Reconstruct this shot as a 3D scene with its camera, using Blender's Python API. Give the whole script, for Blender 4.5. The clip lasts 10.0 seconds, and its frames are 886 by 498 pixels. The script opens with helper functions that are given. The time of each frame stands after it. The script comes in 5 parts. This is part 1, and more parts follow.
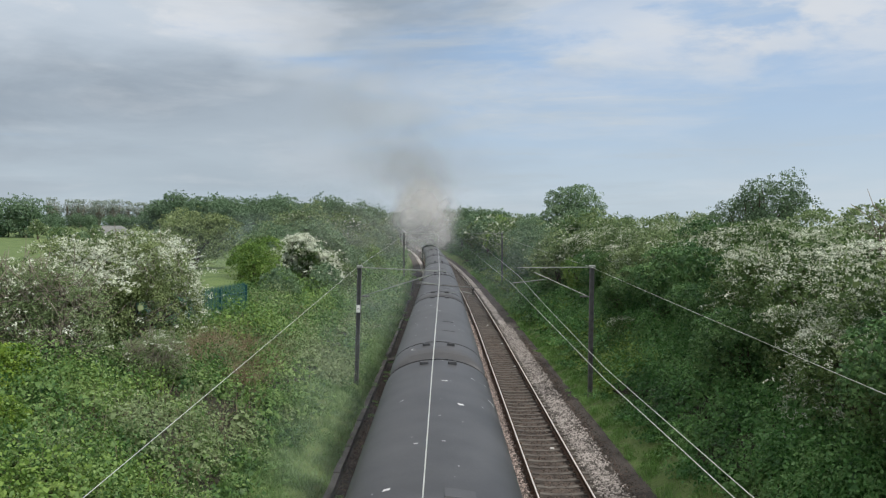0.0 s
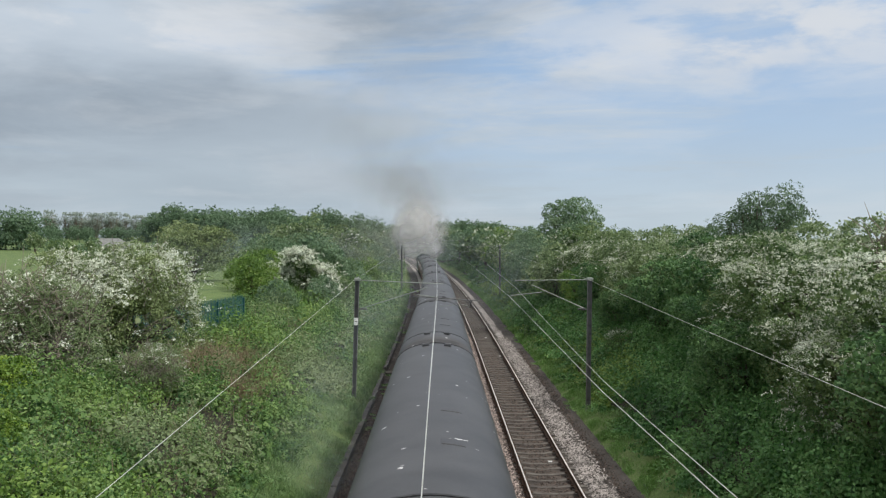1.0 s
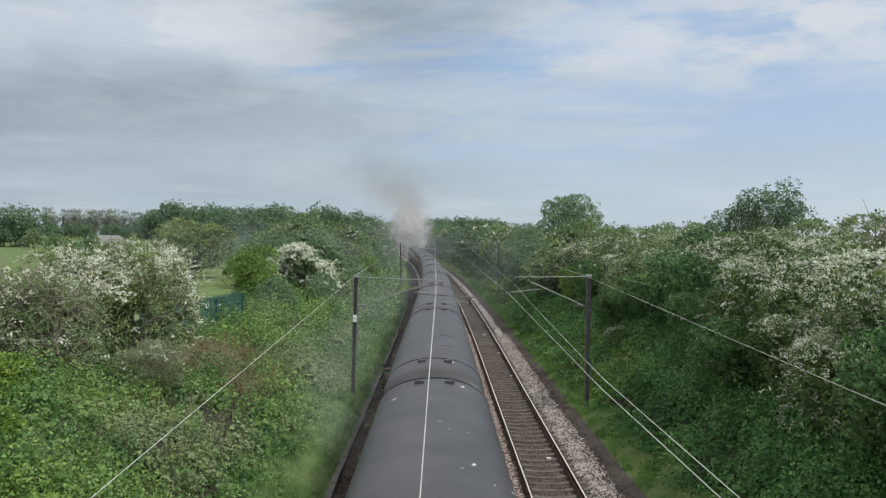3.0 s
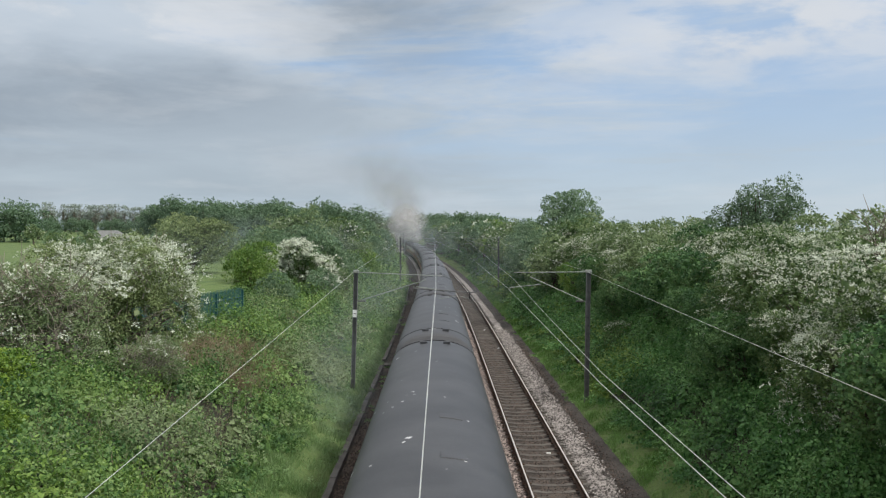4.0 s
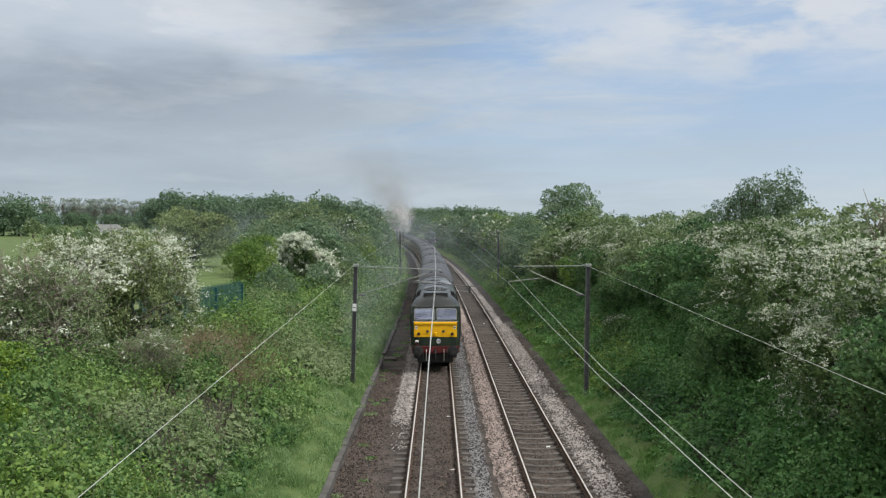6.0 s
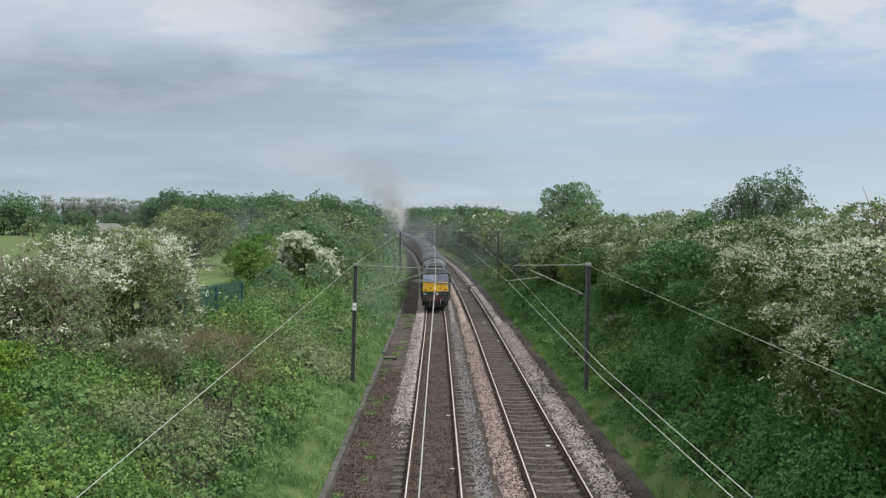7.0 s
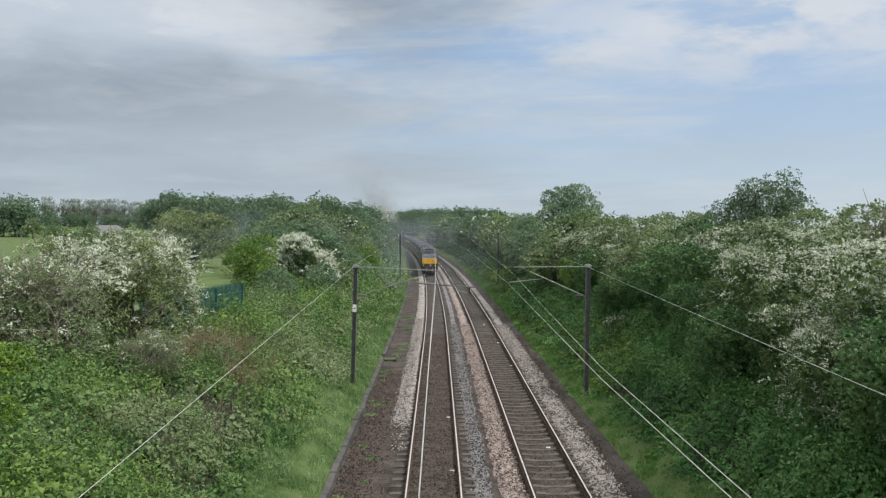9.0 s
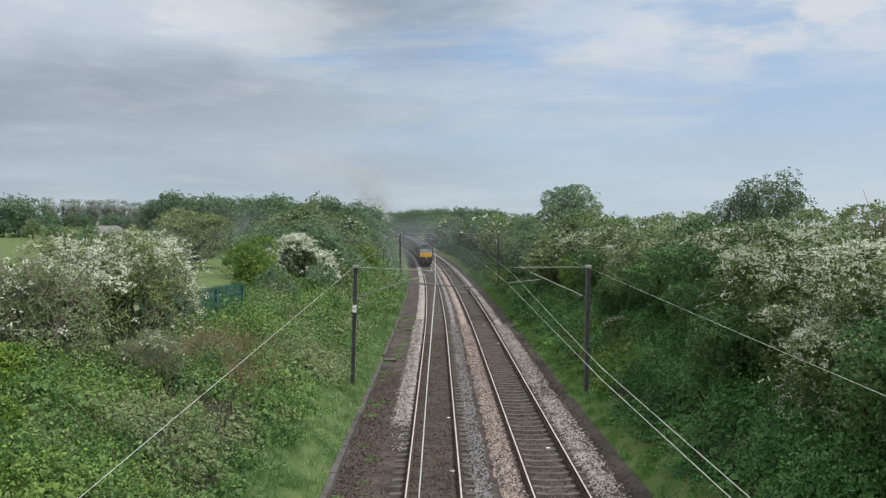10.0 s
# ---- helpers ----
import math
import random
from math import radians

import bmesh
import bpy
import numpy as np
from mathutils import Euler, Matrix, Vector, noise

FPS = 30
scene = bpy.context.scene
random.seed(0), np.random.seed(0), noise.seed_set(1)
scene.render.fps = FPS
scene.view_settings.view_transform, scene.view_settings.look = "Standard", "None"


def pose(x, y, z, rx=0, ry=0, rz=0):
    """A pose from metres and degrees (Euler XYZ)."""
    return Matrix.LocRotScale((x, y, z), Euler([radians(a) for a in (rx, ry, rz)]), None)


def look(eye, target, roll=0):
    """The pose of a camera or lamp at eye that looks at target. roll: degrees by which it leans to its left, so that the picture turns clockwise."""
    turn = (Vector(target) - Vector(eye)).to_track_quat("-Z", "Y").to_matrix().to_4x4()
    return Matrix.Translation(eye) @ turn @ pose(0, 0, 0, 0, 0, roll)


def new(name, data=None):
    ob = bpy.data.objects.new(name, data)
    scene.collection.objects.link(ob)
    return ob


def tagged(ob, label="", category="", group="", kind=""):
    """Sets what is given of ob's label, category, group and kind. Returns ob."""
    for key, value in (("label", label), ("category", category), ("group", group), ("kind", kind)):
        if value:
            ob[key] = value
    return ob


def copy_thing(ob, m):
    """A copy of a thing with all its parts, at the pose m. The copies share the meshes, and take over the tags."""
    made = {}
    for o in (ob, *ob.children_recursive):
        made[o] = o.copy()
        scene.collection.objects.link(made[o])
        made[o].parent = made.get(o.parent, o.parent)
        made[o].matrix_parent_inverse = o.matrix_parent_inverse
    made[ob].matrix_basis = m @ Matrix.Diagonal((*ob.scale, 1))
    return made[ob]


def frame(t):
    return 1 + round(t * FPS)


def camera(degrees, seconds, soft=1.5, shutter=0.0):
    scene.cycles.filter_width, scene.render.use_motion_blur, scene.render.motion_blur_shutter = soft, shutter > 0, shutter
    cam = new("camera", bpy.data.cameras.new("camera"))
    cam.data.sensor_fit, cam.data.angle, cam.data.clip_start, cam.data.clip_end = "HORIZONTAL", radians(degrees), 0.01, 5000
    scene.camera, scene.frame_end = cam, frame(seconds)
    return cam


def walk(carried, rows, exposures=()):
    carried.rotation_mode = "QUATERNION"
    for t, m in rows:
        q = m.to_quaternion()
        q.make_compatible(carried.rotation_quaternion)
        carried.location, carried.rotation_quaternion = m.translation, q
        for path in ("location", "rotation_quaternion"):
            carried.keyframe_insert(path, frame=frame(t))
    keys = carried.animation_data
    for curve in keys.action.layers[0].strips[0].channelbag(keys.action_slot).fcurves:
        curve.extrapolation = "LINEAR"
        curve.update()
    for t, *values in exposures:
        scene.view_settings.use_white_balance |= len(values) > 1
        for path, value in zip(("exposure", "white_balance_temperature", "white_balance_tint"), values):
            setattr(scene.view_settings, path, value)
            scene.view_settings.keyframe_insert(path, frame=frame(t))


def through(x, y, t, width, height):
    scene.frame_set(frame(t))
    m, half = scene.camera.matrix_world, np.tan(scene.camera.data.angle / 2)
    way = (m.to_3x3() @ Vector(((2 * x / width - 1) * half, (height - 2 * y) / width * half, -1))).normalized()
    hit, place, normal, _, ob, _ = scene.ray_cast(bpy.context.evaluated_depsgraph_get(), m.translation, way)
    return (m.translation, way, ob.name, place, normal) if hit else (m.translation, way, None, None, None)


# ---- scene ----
# ---------------------------------------------------------------- camera
# The eye stands 7.2 m over the rails, between the tracks of a two-track line.
LENS = 1530.0          # focal length for a picture 1568 wide
EYE = (0.0, 0.0, 7.2)
cam = camera(math.degrees(2 * math.atan(784 / LENS)), 10.0, soft=1.25)

# seconds, tilt up and turn to the left in thousandths of the focal length
SWAY = [(0, 1.0, 6.7), (0.25, 8.0, 5.3), (0.5, 14.5, 4.0), (0.75, 19.6, 3.2), (1, 23.3, 2.7), (1.5, 25.3, 1.3), (2, 24.8, 1.0),
        (2.5, 21.8, 0.8), (3.25, 15.6, 0.7), (4, 9.4, 0.5), (4.5, 5.4, 0.4), (5, 2.6, 0.2), (5.5, 0.2, 0.0),
        (6.2, -1.9, 0.0), (7, -3.0, 0.0), (7.5, -2.6, 0.0), (8, -1.9, 0.0), (8.5, -0.8, 0.0), (9, 0.0, 0.0),
        (9.5, 0.1, 0.0), (10, 0.8, 0.0)]


def aim(up, left):
    yaw = math.degrees(math.atan((9.5 - left) / LENS))
    tilt = math.degrees(math.atan((up - 37.0) / LENS))
    return pose(*EYE, 90 + tilt, 0, -yaw)


walk(cam, [(t, aim(up, left)) for t, up, left in SWAY], exposures=[(0, 0.0), (10, 0.0)])

# ---------------------------------------------------------------- light
SUN_AZ, SUN_EL = radians(118), radians(50)   # clockwise from straight ahead


def make_world():
    w = bpy.data.worlds.new("sky")
    scene.world = w
    w.use_nodes = True
    nt = w.node_tree
    nt.nodes.clear()
    N, Lk = nt.nodes.new, nt.links.new

    def math_node(op, a, b=None, c=None, clamp=False):
        n = N("ShaderNodeMath")
        n.operation, n.use_clamp = op, clamp
        for i, v in enumerate((a, b, c)):
            if v is None:
                continue
            if isinstance(v, (int, float)):
                n.inputs[i].default_value = v
            else:
                Lk(v, n.inputs[i])
        return n.outputs[0]

    out, bg = N("ShaderNodeOutputWorld"), N("ShaderNodeBackground")
    bg.inputs["Strength"].default_value = 0.1
    Lk(bg.outputs[0], out.inputs[0])
    sky = N("ShaderNodeTexSky")
    sky.sky_type, sky.sun_disc = "NISHITA", False
    sky.sun_elevation, sky.sun_rotation = SUN_EL, SUN_AZ
    sky.air_density, sky.dust_density, sky.ozone_density = 1.0, 1.5, 1.5
    tc, sep = N("ShaderNodeTexCoord"), N("ShaderNodeSeparateXYZ")
    Lk(tc.outputs["Generated"], sep.inputs[0])
    el = math_node("MAXIMUM", sep.outputs[2], 0.0)
    side = math_node("DIVIDE", sep.outputs[0], math_node("MAXIMUM", math_node("ABSOLUTE", sep.outputs[1]), 0.3))
    comb = N("ShaderNodeCombineXYZ")
    Lk(sep.outputs[0], comb.inputs[0]), Lk(sep.outputs[1], comb.inputs[1])
    # clouds look flatter towards the horizon
    Lk(math_node("MULTIPLY", math_node("POWER", el, 0.75), 2.6), comb.inputs[2])

    def cloud(scale, detail, rough, shift, dist=0.4, tall=1.0):
        mp = N("ShaderNodeMapping")
        mp.inputs["Location"].default_value = shift
        mp.inputs["Rotation"].default_value = (0, radians(6), 0)
        mp.inputs["Scale"].default_value = (1.0, 1.0, tall)
        Lk(comb.outputs[0], mp.inputs[0])
        t = N("ShaderNodeTexNoise")
        t.inputs["Scale"].default_value, t.inputs["Detail"].default_value = scale, detail
        t.inputs["Roughness"].default_value, t.inputs["Distortion"].default_value = rough, dist
        Lk(mp.outputs[0], t.inputs["Vector"])
        return t.outputs[0]

    def ramp(v, a, b, soft="EASE"):
        r = N("ShaderNodeValToRGB")
        r.color_ramp.interpolation = soft
        r.color_ramp.elements[0].position, r.color_ramp.elements[1].position = a, b
        Lk(v, r.inputs[0])
        return r.outputs[0]

    def blend(f, a, b):
        m = N("ShaderNodeMix")
        m.data_type = "RGBA"
        if isinstance(f, float):
            m.inputs[0].default_value = f
        else:
            Lk(f, m.inputs[0])
        for s, v in ((m.inputs[6], a), (m.inputs[7], b)):
            if isinstance(v, tuple):
                s.default_value = (*v, 1)
            else:
                Lk(v, s)
        return m.outputs[2]

    warp = math_node("MULTIPLY_ADD", cloud(3.5, 6, 0.6, (4, 1, 2)), 0.34, c=-0.17)

    def bank(a, e, wa, we):
        """A broad cloud bank round a bearing and a height, its edge broken up."""
        u = math_node("DIVIDE", math_node("ADD", math_node("SUBTRACT", side, a), warp), wa)
        v = math_node("DIVIDE", math_node("ADD", math_node("SUBTRACT", el, e), math_node("MULTIPLY", warp, 0.3)), we)
        r2 = math_node("ADD", math_node("MULTIPLY", u, u), math_node("MULTIPLY", v, v))
        return math_node("POWER", 2.718, math_node("MULTIPLY", r2, -1.0))

    haze = ramp(el, 0.0, 0.22)
    blue = blend(haze, (5.6, 6.6, 7.4), (3.5, 5.2, 7.7))
    clear = blend(0.08, blue, sky.outputs[0])
    # thin streaks to the right, a closed cover to the left
    streak = ramp(math_node("ADD", cloud(3.0, 9, 0.62, (2.3, 0.7, 0), 0.6, 2.4), math_node("MULTIPLY", side, -0.36)), 0.36, 0.60)
    pale = blend(haze, (4.7, 5.55, 6.2), (5.55, 6.3, 7.1))
    col = blend(math_node("MULTIPLY", streak, 0.92), clear, pale)
    grey = math_node("MAXIMUM", bank(-0.40, 0.135, 0.36, 0.05), math_node("MULTIPLY", bank(-0.07, 0.245, 0.15, 0.06), 0.85))
    grey = math_node("MAXIMUM", grey, math_node("MULTIPLY", bank(-0.18, 0.07, 0.30, 0.07), 0.35))
    mottle = ramp(cloud(4.0, 8, 0.6, (8.1, 2.4, 1), 0.5, 1.4), 0.30, 0.70)
    col = blend(math_node("MULTIPLY", grey, math_node("MULTIPLY_ADD", mottle, 0.4, c=0.6)), col, (2.6, 3.15, 3.8))
    lump = ramp(cloud(5.5, 10, 0.58, (1.1, 9.4, 0), 0.2, 1.1), 0.42, 0.58)
    bright = math_node("MAXIMUM", bank(-0.36, 0.225, 0.28, 0.035), bank(0.42, 0.225, 0.36, 0.055))
    col = blend(math_node("MULTIPLY", bright, math_node("MULTIPLY_ADD", lump, 0.75, c=0.15)), col, (7.2, 7.45, 7.8))
    # torn shreds of cloud over all of it
    shred = ramp(cloud(4.2, 9, 0.58, (5.2, 3.3, 7), 0.3, 1.5), 0.46, 0.66)
    col = blend(math_node("MULTIPLY", shred, 0.26), col, (6.6, 7.0, 7.4))
    gloom = ramp(cloud(3.0, 8, 0.56, (9.7, 6.1, 3), 0.3, 1.3), 0.46, 0.66)
    col = blend(math_node("MULTIPLY", gloom, math_node("MULTIPLY_ADD", side, -0.35, c=0.22, clamp=True)), col, (3.4, 3.9, 4.5))
    # the cover is brightest overhead
    col = blend(ramp(el, 0.28, 0.75), col, (10.5, 10.3, 10.2))
    Lk(col, bg.inputs["Color"])


make_world()
sun = new("sun", bpy.data.lights.new("sun", "SUN"))
sun.data.energy, sun.data.angle, sun.data.color = 3.1, radians(10), (1.0, 0.965, 0.91)
sun.matrix_world = look((0, 0, 60), (-60 * math.sin(SUN_AZ), -60 * math.cos(SUN_AZ), 60 - 60 * math.tan(SUN_EL)))
scene.cycles.transparent_max_bounces = 96

# ---------------------------------------------------------------- materials
def srgb(h):
    c = [int(h[i:i + 2], 16) / 255 for i in (0, 2, 4)]
    return tuple(v / 12.92 if v <= 0.04045 else ((v + 0.055) / 1.055) ** 2.4 for v in c)


def material(name, a, b, scale=6.0, rough=0.8, metal=0.0, bump=0.3, fine=60.0, dist=0.02, third=None, per="none", spec=0.35, spots=None):
    """Two tones mixed by noise, a fine grain and a bump; per: 'island' or 'object' adds a shift of tone piece by piece."""
    m = bpy.data.materials.new(name)
    m.use_nodes = True
    nt = m.node_tree
    N, Lk = nt.nodes.new, nt.links.new
    bsdf = nt.nodes["Principled BSDF"]
    tc = N("ShaderNodeTexCoord")
    vec = tc.outputs["Object"]
    if per == "object":
        oi, add = N("ShaderNodeObjectInfo"), N("ShaderNodeVectorMath")
        add.operation = "MULTIPLY_ADD"
        Lk(oi.outputs["Random"], add.inputs[0])
        add.inputs[1].default_value = (37, 53, 29)
        Lk(vec, add.inputs[2])
        vec = add.outputs[0]
    big, small = N("ShaderNodeTexNoise"), N("ShaderNodeTexNoise")
    big.inputs["Scale"].default_value, small.inputs["Scale"].default_value = scale, fine
    big.inputs["Detail"].default_value = small.inputs["Detail"].default_value = 5
    Lk(vec, big.inputs["Vector"]), Lk(vec, small.inputs["Vector"])
    r = N("ShaderNodeValToRGB")
    e = r.color_ramp.elements
    e[0].position, e[1].position = 0.32, 0.68
    e[0].color, e[1].color = (*a, 1), (*b, 1)
    if third:
        x = e.new(0.5)
        x.color = (*third, 1)
    mixv = N("ShaderNodeMath")
    mixv.operation = "MULTIPLY_ADD"
    Lk(small.outputs[0], mixv.inputs[0])
    mixv.inputs[1].default_value = 0.45
    sub = N("ShaderNodeMath")
    sub.operation = "MULTIPLY_ADD"
    Lk(big.outputs[0], sub.inputs[0])
    sub.inputs[1].default_value, sub.inputs[2].default_value = 1.0, -0.225
    Lk(sub.outputs[0], mixv.inputs[2])
    val = mixv.outputs[0]
    if per in ("island", "object"):
        src = N("ShaderNodeNewGeometry").outputs["Random Per Island"] if per == "island" else N("ShaderNodeObjectInfo").outputs["Random"]
        j = N("ShaderNodeMath")
        j.operation = "MULTIPLY_ADD"
        Lk(src, j.inputs[0])
        k = 1.1 if per == "island" else 0.16
        j.inputs[1].default_value = k
        j2 = N("ShaderNodeMath")
        j2.operation = "SUBTRACT"
        Lk(val, j2.inputs[0])
        j2.inputs[1].default_value = k / 2
        Lk(j2.outputs[0], j.inputs[2])
        val = j.outputs[0]
    Lk(val, r.inputs[0])
    col = r.outputs[0]
    if spots:
        # sparse pale flecks
        sp = N("ShaderNodeTexNoise")
        sp.inputs["Scale"].default_value, sp.inputs["Detail"].default_value = spots[1], 2
        Lk(vec, sp.inputs["Vector"])
        rr = N("ShaderNodeValToRGB")
        rr.color_ramp.elements[0].position, rr.color_ramp.elements[1].position = spots[2], spots[2] + 0.02
        Lk(sp.outputs[0], rr.inputs[0])
        mx = N("ShaderNodeMix")
        mx.data_type = "RGBA"
        Lk(rr.outputs[0], mx.inputs[0])
        Lk(col, mx.inputs[6])
        mx.inputs[7].default_value = (*spots[0], 1)
        col = mx.outputs[2]
    Lk(col, bsdf.inputs["Base Color"])
    bsdf.inputs["Roughness"].default_value, bsdf.inputs["Metallic"].default_value = rough, metal
    bsdf.inputs["Specular IOR Level"].default_value = spec
    if bump:
        bp = N("ShaderNodeBump")
        bp.inputs["Strength"].default_value, bp.inputs["Distance"].default_value = bump, dist
        Lk(small.outputs[0], bp.inputs["Height"])
        Lk(bp.outputs[0], bsdf.inputs["Normal"])
    return m


def leaf_material(name, dark, mid, pale, through=0.33, rough=0.5, patch=0.35, tuft=2.6):
    """Shifts of tone leaf by leaf, tuft by tuft and over broad patches, and light that comes through the blade."""
    dark, mid, pale = [(r * 0.85, g * 1.0, b * 1.13) for r, g, b in (dark, mid, pale)]     # a cool May green
    m = bpy.data.materials.new(name)
    m.use_nodes = True
    nt = m.node_tree
    N, Lk = nt.nodes.new, nt.links.new
    bsdf, out = nt.nodes["Principled BSDF"], nt.nodes["Material Output"]
    geo, tc, big = N("ShaderNodeNewGeometry"), N("ShaderNodeTexCoord"), N("ShaderNodeTexNoise")
    big.inputs["Scale"].default_value, big.inputs["Detail"].default_value = patch, 4
    Lk(tc.outputs["Object"], big.inputs["Vector"])
    v = N("ShaderNodeMath")
    v.operation = "MULTIPLY_ADD"
    Lk(geo.outputs["Random Per Island"], v.inputs[0])
    v.inputs[1].default_value = 0.42
    s = N("ShaderNodeMath")
    s.operation = "MULTIPLY_ADD"
    Lk(big.outputs[0], s.inputs[0])
    s.inputs[1].default_value, s.inputs[2].default_value = 2.0, -1.42
    mid_n, ms = N("ShaderNodeTexNoise"), N("ShaderNodeMath")
    mid_n.inputs["Scale"].default_value, mid_n.inputs["Detail"].default_value = tuft, 1
    Lk(tc.outputs["Object"], mid_n.inputs["Vector"])
    ms.operation = "MULTIPLY_ADD"
    Lk(mid_n.outputs[0], ms.inputs[0])
    ms.inputs[1].default_value = 1.45
    Lk(s.outputs[0], ms.inputs[2])
    Lk(ms.outputs[0], v.inputs[2])
    r = N("ShaderNodeValToRGB")
    e = r.color_ramp.elements
    e[0].color, e[1].color = (*dark, 1), (*pale, 1)
    e[0].position, e[1].position = 0.1, 0.95
    x = e.new(0.5)
    x.color = (*mid, 1)
    Lk(v.outputs[0], r.inputs[0])
    Lk(r.outputs[0], bsdf.inputs["Base Color"])
    bsdf.inputs["Roughness"].default_value = rough
    bsdf.inputs["Specular IOR Level"].default_value = 0.3
    tr, mx = N("ShaderNodeBsdfTranslucent"), N("ShaderNodeMixShader")
    Lk(r.outputs[0], tr.inputs[0])
    mx.inputs[0].default_value = through
    Lk(bsdf.outputs[0], mx.inputs[1]), Lk(tr.outputs[0], mx.inputs[2])
    Lk(mx.outputs[0], out.inputs[0])
    return m


def smoke_material(name, col, density):
    """Thin at the rim of a puff and thicker in its middle, with wisps."""
    m = bpy.data.materials.new(name)
    m.use_nodes = True
    nt = m.node_tree
    N, Lk = nt.nodes.new, nt.links.new
    out = nt.nodes["Material Output"]
    nt.nodes.remove(nt.nodes["Principled BSDF"])
    tc, sep, oi = N("ShaderNodeTexCoord"), N("ShaderNodeSeparateXYZ"), N("ShaderNodeObjectInfo")
    Lk(tc.outputs["Object"], sep.inputs[0])

    def mt(op, a, b, c=None, clamp=False):
        n = N("ShaderNodeMath")
        n.operation, n.use_clamp = op, clamp
        for i, v in enumerate((a, b, c)):
            if v is None:
                continue
            if isinstance(v, (int, float)):
                n.inputs[i].default_value = v
            else:
                Lk(v, n.inputs[i])
        return n.outputs[0]

    rr = mt("MULTIPLY_ADD", sep.outputs[2], sep.outputs[2], mt("MULTIPLY", sep.outputs[0], sep.outputs[0]))
    core = mt("POWER", mt("SUBTRACT", 1.0, rr, clamp=True), 2.2)
    no, off = N("ShaderNodeTexNoise"), N("ShaderNodeVectorMath")
    off.operation = "MULTIPLY_ADD"
    Lk(oi.outputs["Random"], off.inputs[0])
    off.inputs[1].default_value = (31, 17, 43)
    Lk(tc.outputs["Object"], off.inputs[2])
    Lk(off.outputs[0], no.inputs["Vector"])
    no.inputs["Scale"].default_value, no.inputs["Detail"].default_value = 1.6, 6
    wisp = mt("MULTIPLY_ADD", no.outputs[0], 2.6, -0.75, clamp=True)
    alpha = mt("MULTIPLY", mt("MULTIPLY", core, wisp), density)
    clear, dif, mx = N("ShaderNodeBsdfTransparent"), N("ShaderNodeBsdfDiffuse"), N("ShaderNodeMixShader")
    tl, half = N("ShaderNodeBsdfTranslucent"), N("ShaderNodeMixShader")
    dif.inputs[0].default_value = tl.inputs[0].default_value = (*col, 1)
    half.inputs[0].default_value = 0.5
    Lk(dif.outputs[0], half.inputs[1]), Lk(tl.outputs[0], half.inputs[2])
    Lk(alpha, mx.inputs[0])
    Lk(clear.outputs[0], mx.inputs[1]), Lk(half.outputs[0], mx.inputs[2])
    Lk(mx.outputs[0], out.inputs[0])
    return m


GRASS_GROUND = material("grass_ground", (0.065, 0.11, 0.035), (0.125, 0.175, 0.06), 0.6, 0.95, bump=0.6, fine=8, dist=0.1, third=(0.10, 0.15, 0.045))
BALLAST_BROWN = material("ballast_brown", (0.03, 0.025, 0.022), (0.105, 0.088, 0.075), 1.2, 0.95, bump=1.0, fine=17, dist=0.05)
BALLAST_PALE = material("ballast_pale", (0.085, 0.077, 0.07), (0.42, 0.385, 0.36), 2.0, 0.95, bump=1.0, fine=17, dist=0.06, per="island")
BALLAST_PINK = material("ballast_pink", (0.095, 0.078, 0.07), (0.42, 0.345, 0.31), 2.0, 0.95, bump=1.0, fine=17, dist=0.06, per="island")
BALLAST_GREY = material("ballast_grey", (0.045, 0.044, 0.046), (0.26, 0.255, 0.255), 2.0, 0.95, bump=1.0, fine=17, dist=0.06, per="island")
BALLAST_DARK = material("ballast_dark", (0.034, 0.026, 0.022), (0.135, 0.105, 0.086), 2.0, 0.95, bump=1.0, fine=17, dist=0.06, per="island")
# litter colour darkened to stand for the shade under the scrub
SHADED_LITTER = material("shaded_leaf_litter", (0.014, 0.016, 0.009), (0.038, 0.036, 0.021), 1.5, 0.95, bump=0.8, fine=20, dist=0.05)
CESS = material("cess_grit", (0.04, 0.036, 0.033), (0.10, 0.09, 0.08), 0.8, 0.95, bump=0.9, fine=22, dist=0.04)
CONCRETE = material("weathered_concrete", (0.07, 0.062, 0.055), (0.135, 0.123, 0.108), 3.0, 0.9, bump=0.4, fine=40, dist=0.01, per="object")
TROUGH = material("trough_concrete", (0.06, 0.057, 0.053), (0.125, 0.12, 0.112), 1.5, 0.9, bump=0.4, fine=30, dist=0.01, per="object")
RUST = material("rusty_steel", (0.045, 0.028, 0.02), (0.11, 0.07, 0.045), 5.0, 0.85, bump=0.2)
RAILTOP = material("polished_rail", (0.80, 0.76, 0.70), (0.90, 0.86, 0.80), 3.0, 0.52, metal=1.0, bump=0.05)
GALV = material("galvanised_steel", (0.09, 0.09, 0.09), (0.17, 0.17, 0.165), 4.0, 0.6, metal=0.3, bump=0.1)
WIRE = material("wire_aluminium", (0.62, 0.62, 0.56), (0.80, 0.80, 0.74), 4.0, 0.4, metal=0.6, bump=0.0)
TUBE = material("tube_pale", (0.22, 0.24, 0.22), (0.33, 0.35, 0.31), 4.0, 0.55, metal=0.2, bump=0.0)
WHITE = material("white_enamel", (0.70, 0.70, 0.68), (0.82, 0.82, 0.80), 8.0, 0.5, bump=0.05)
BLACK = material("black_iron", (0.012, 0.012, 0.013), (0.035, 0.034, 0.033), 6.0, 0.6, bump=0.2)
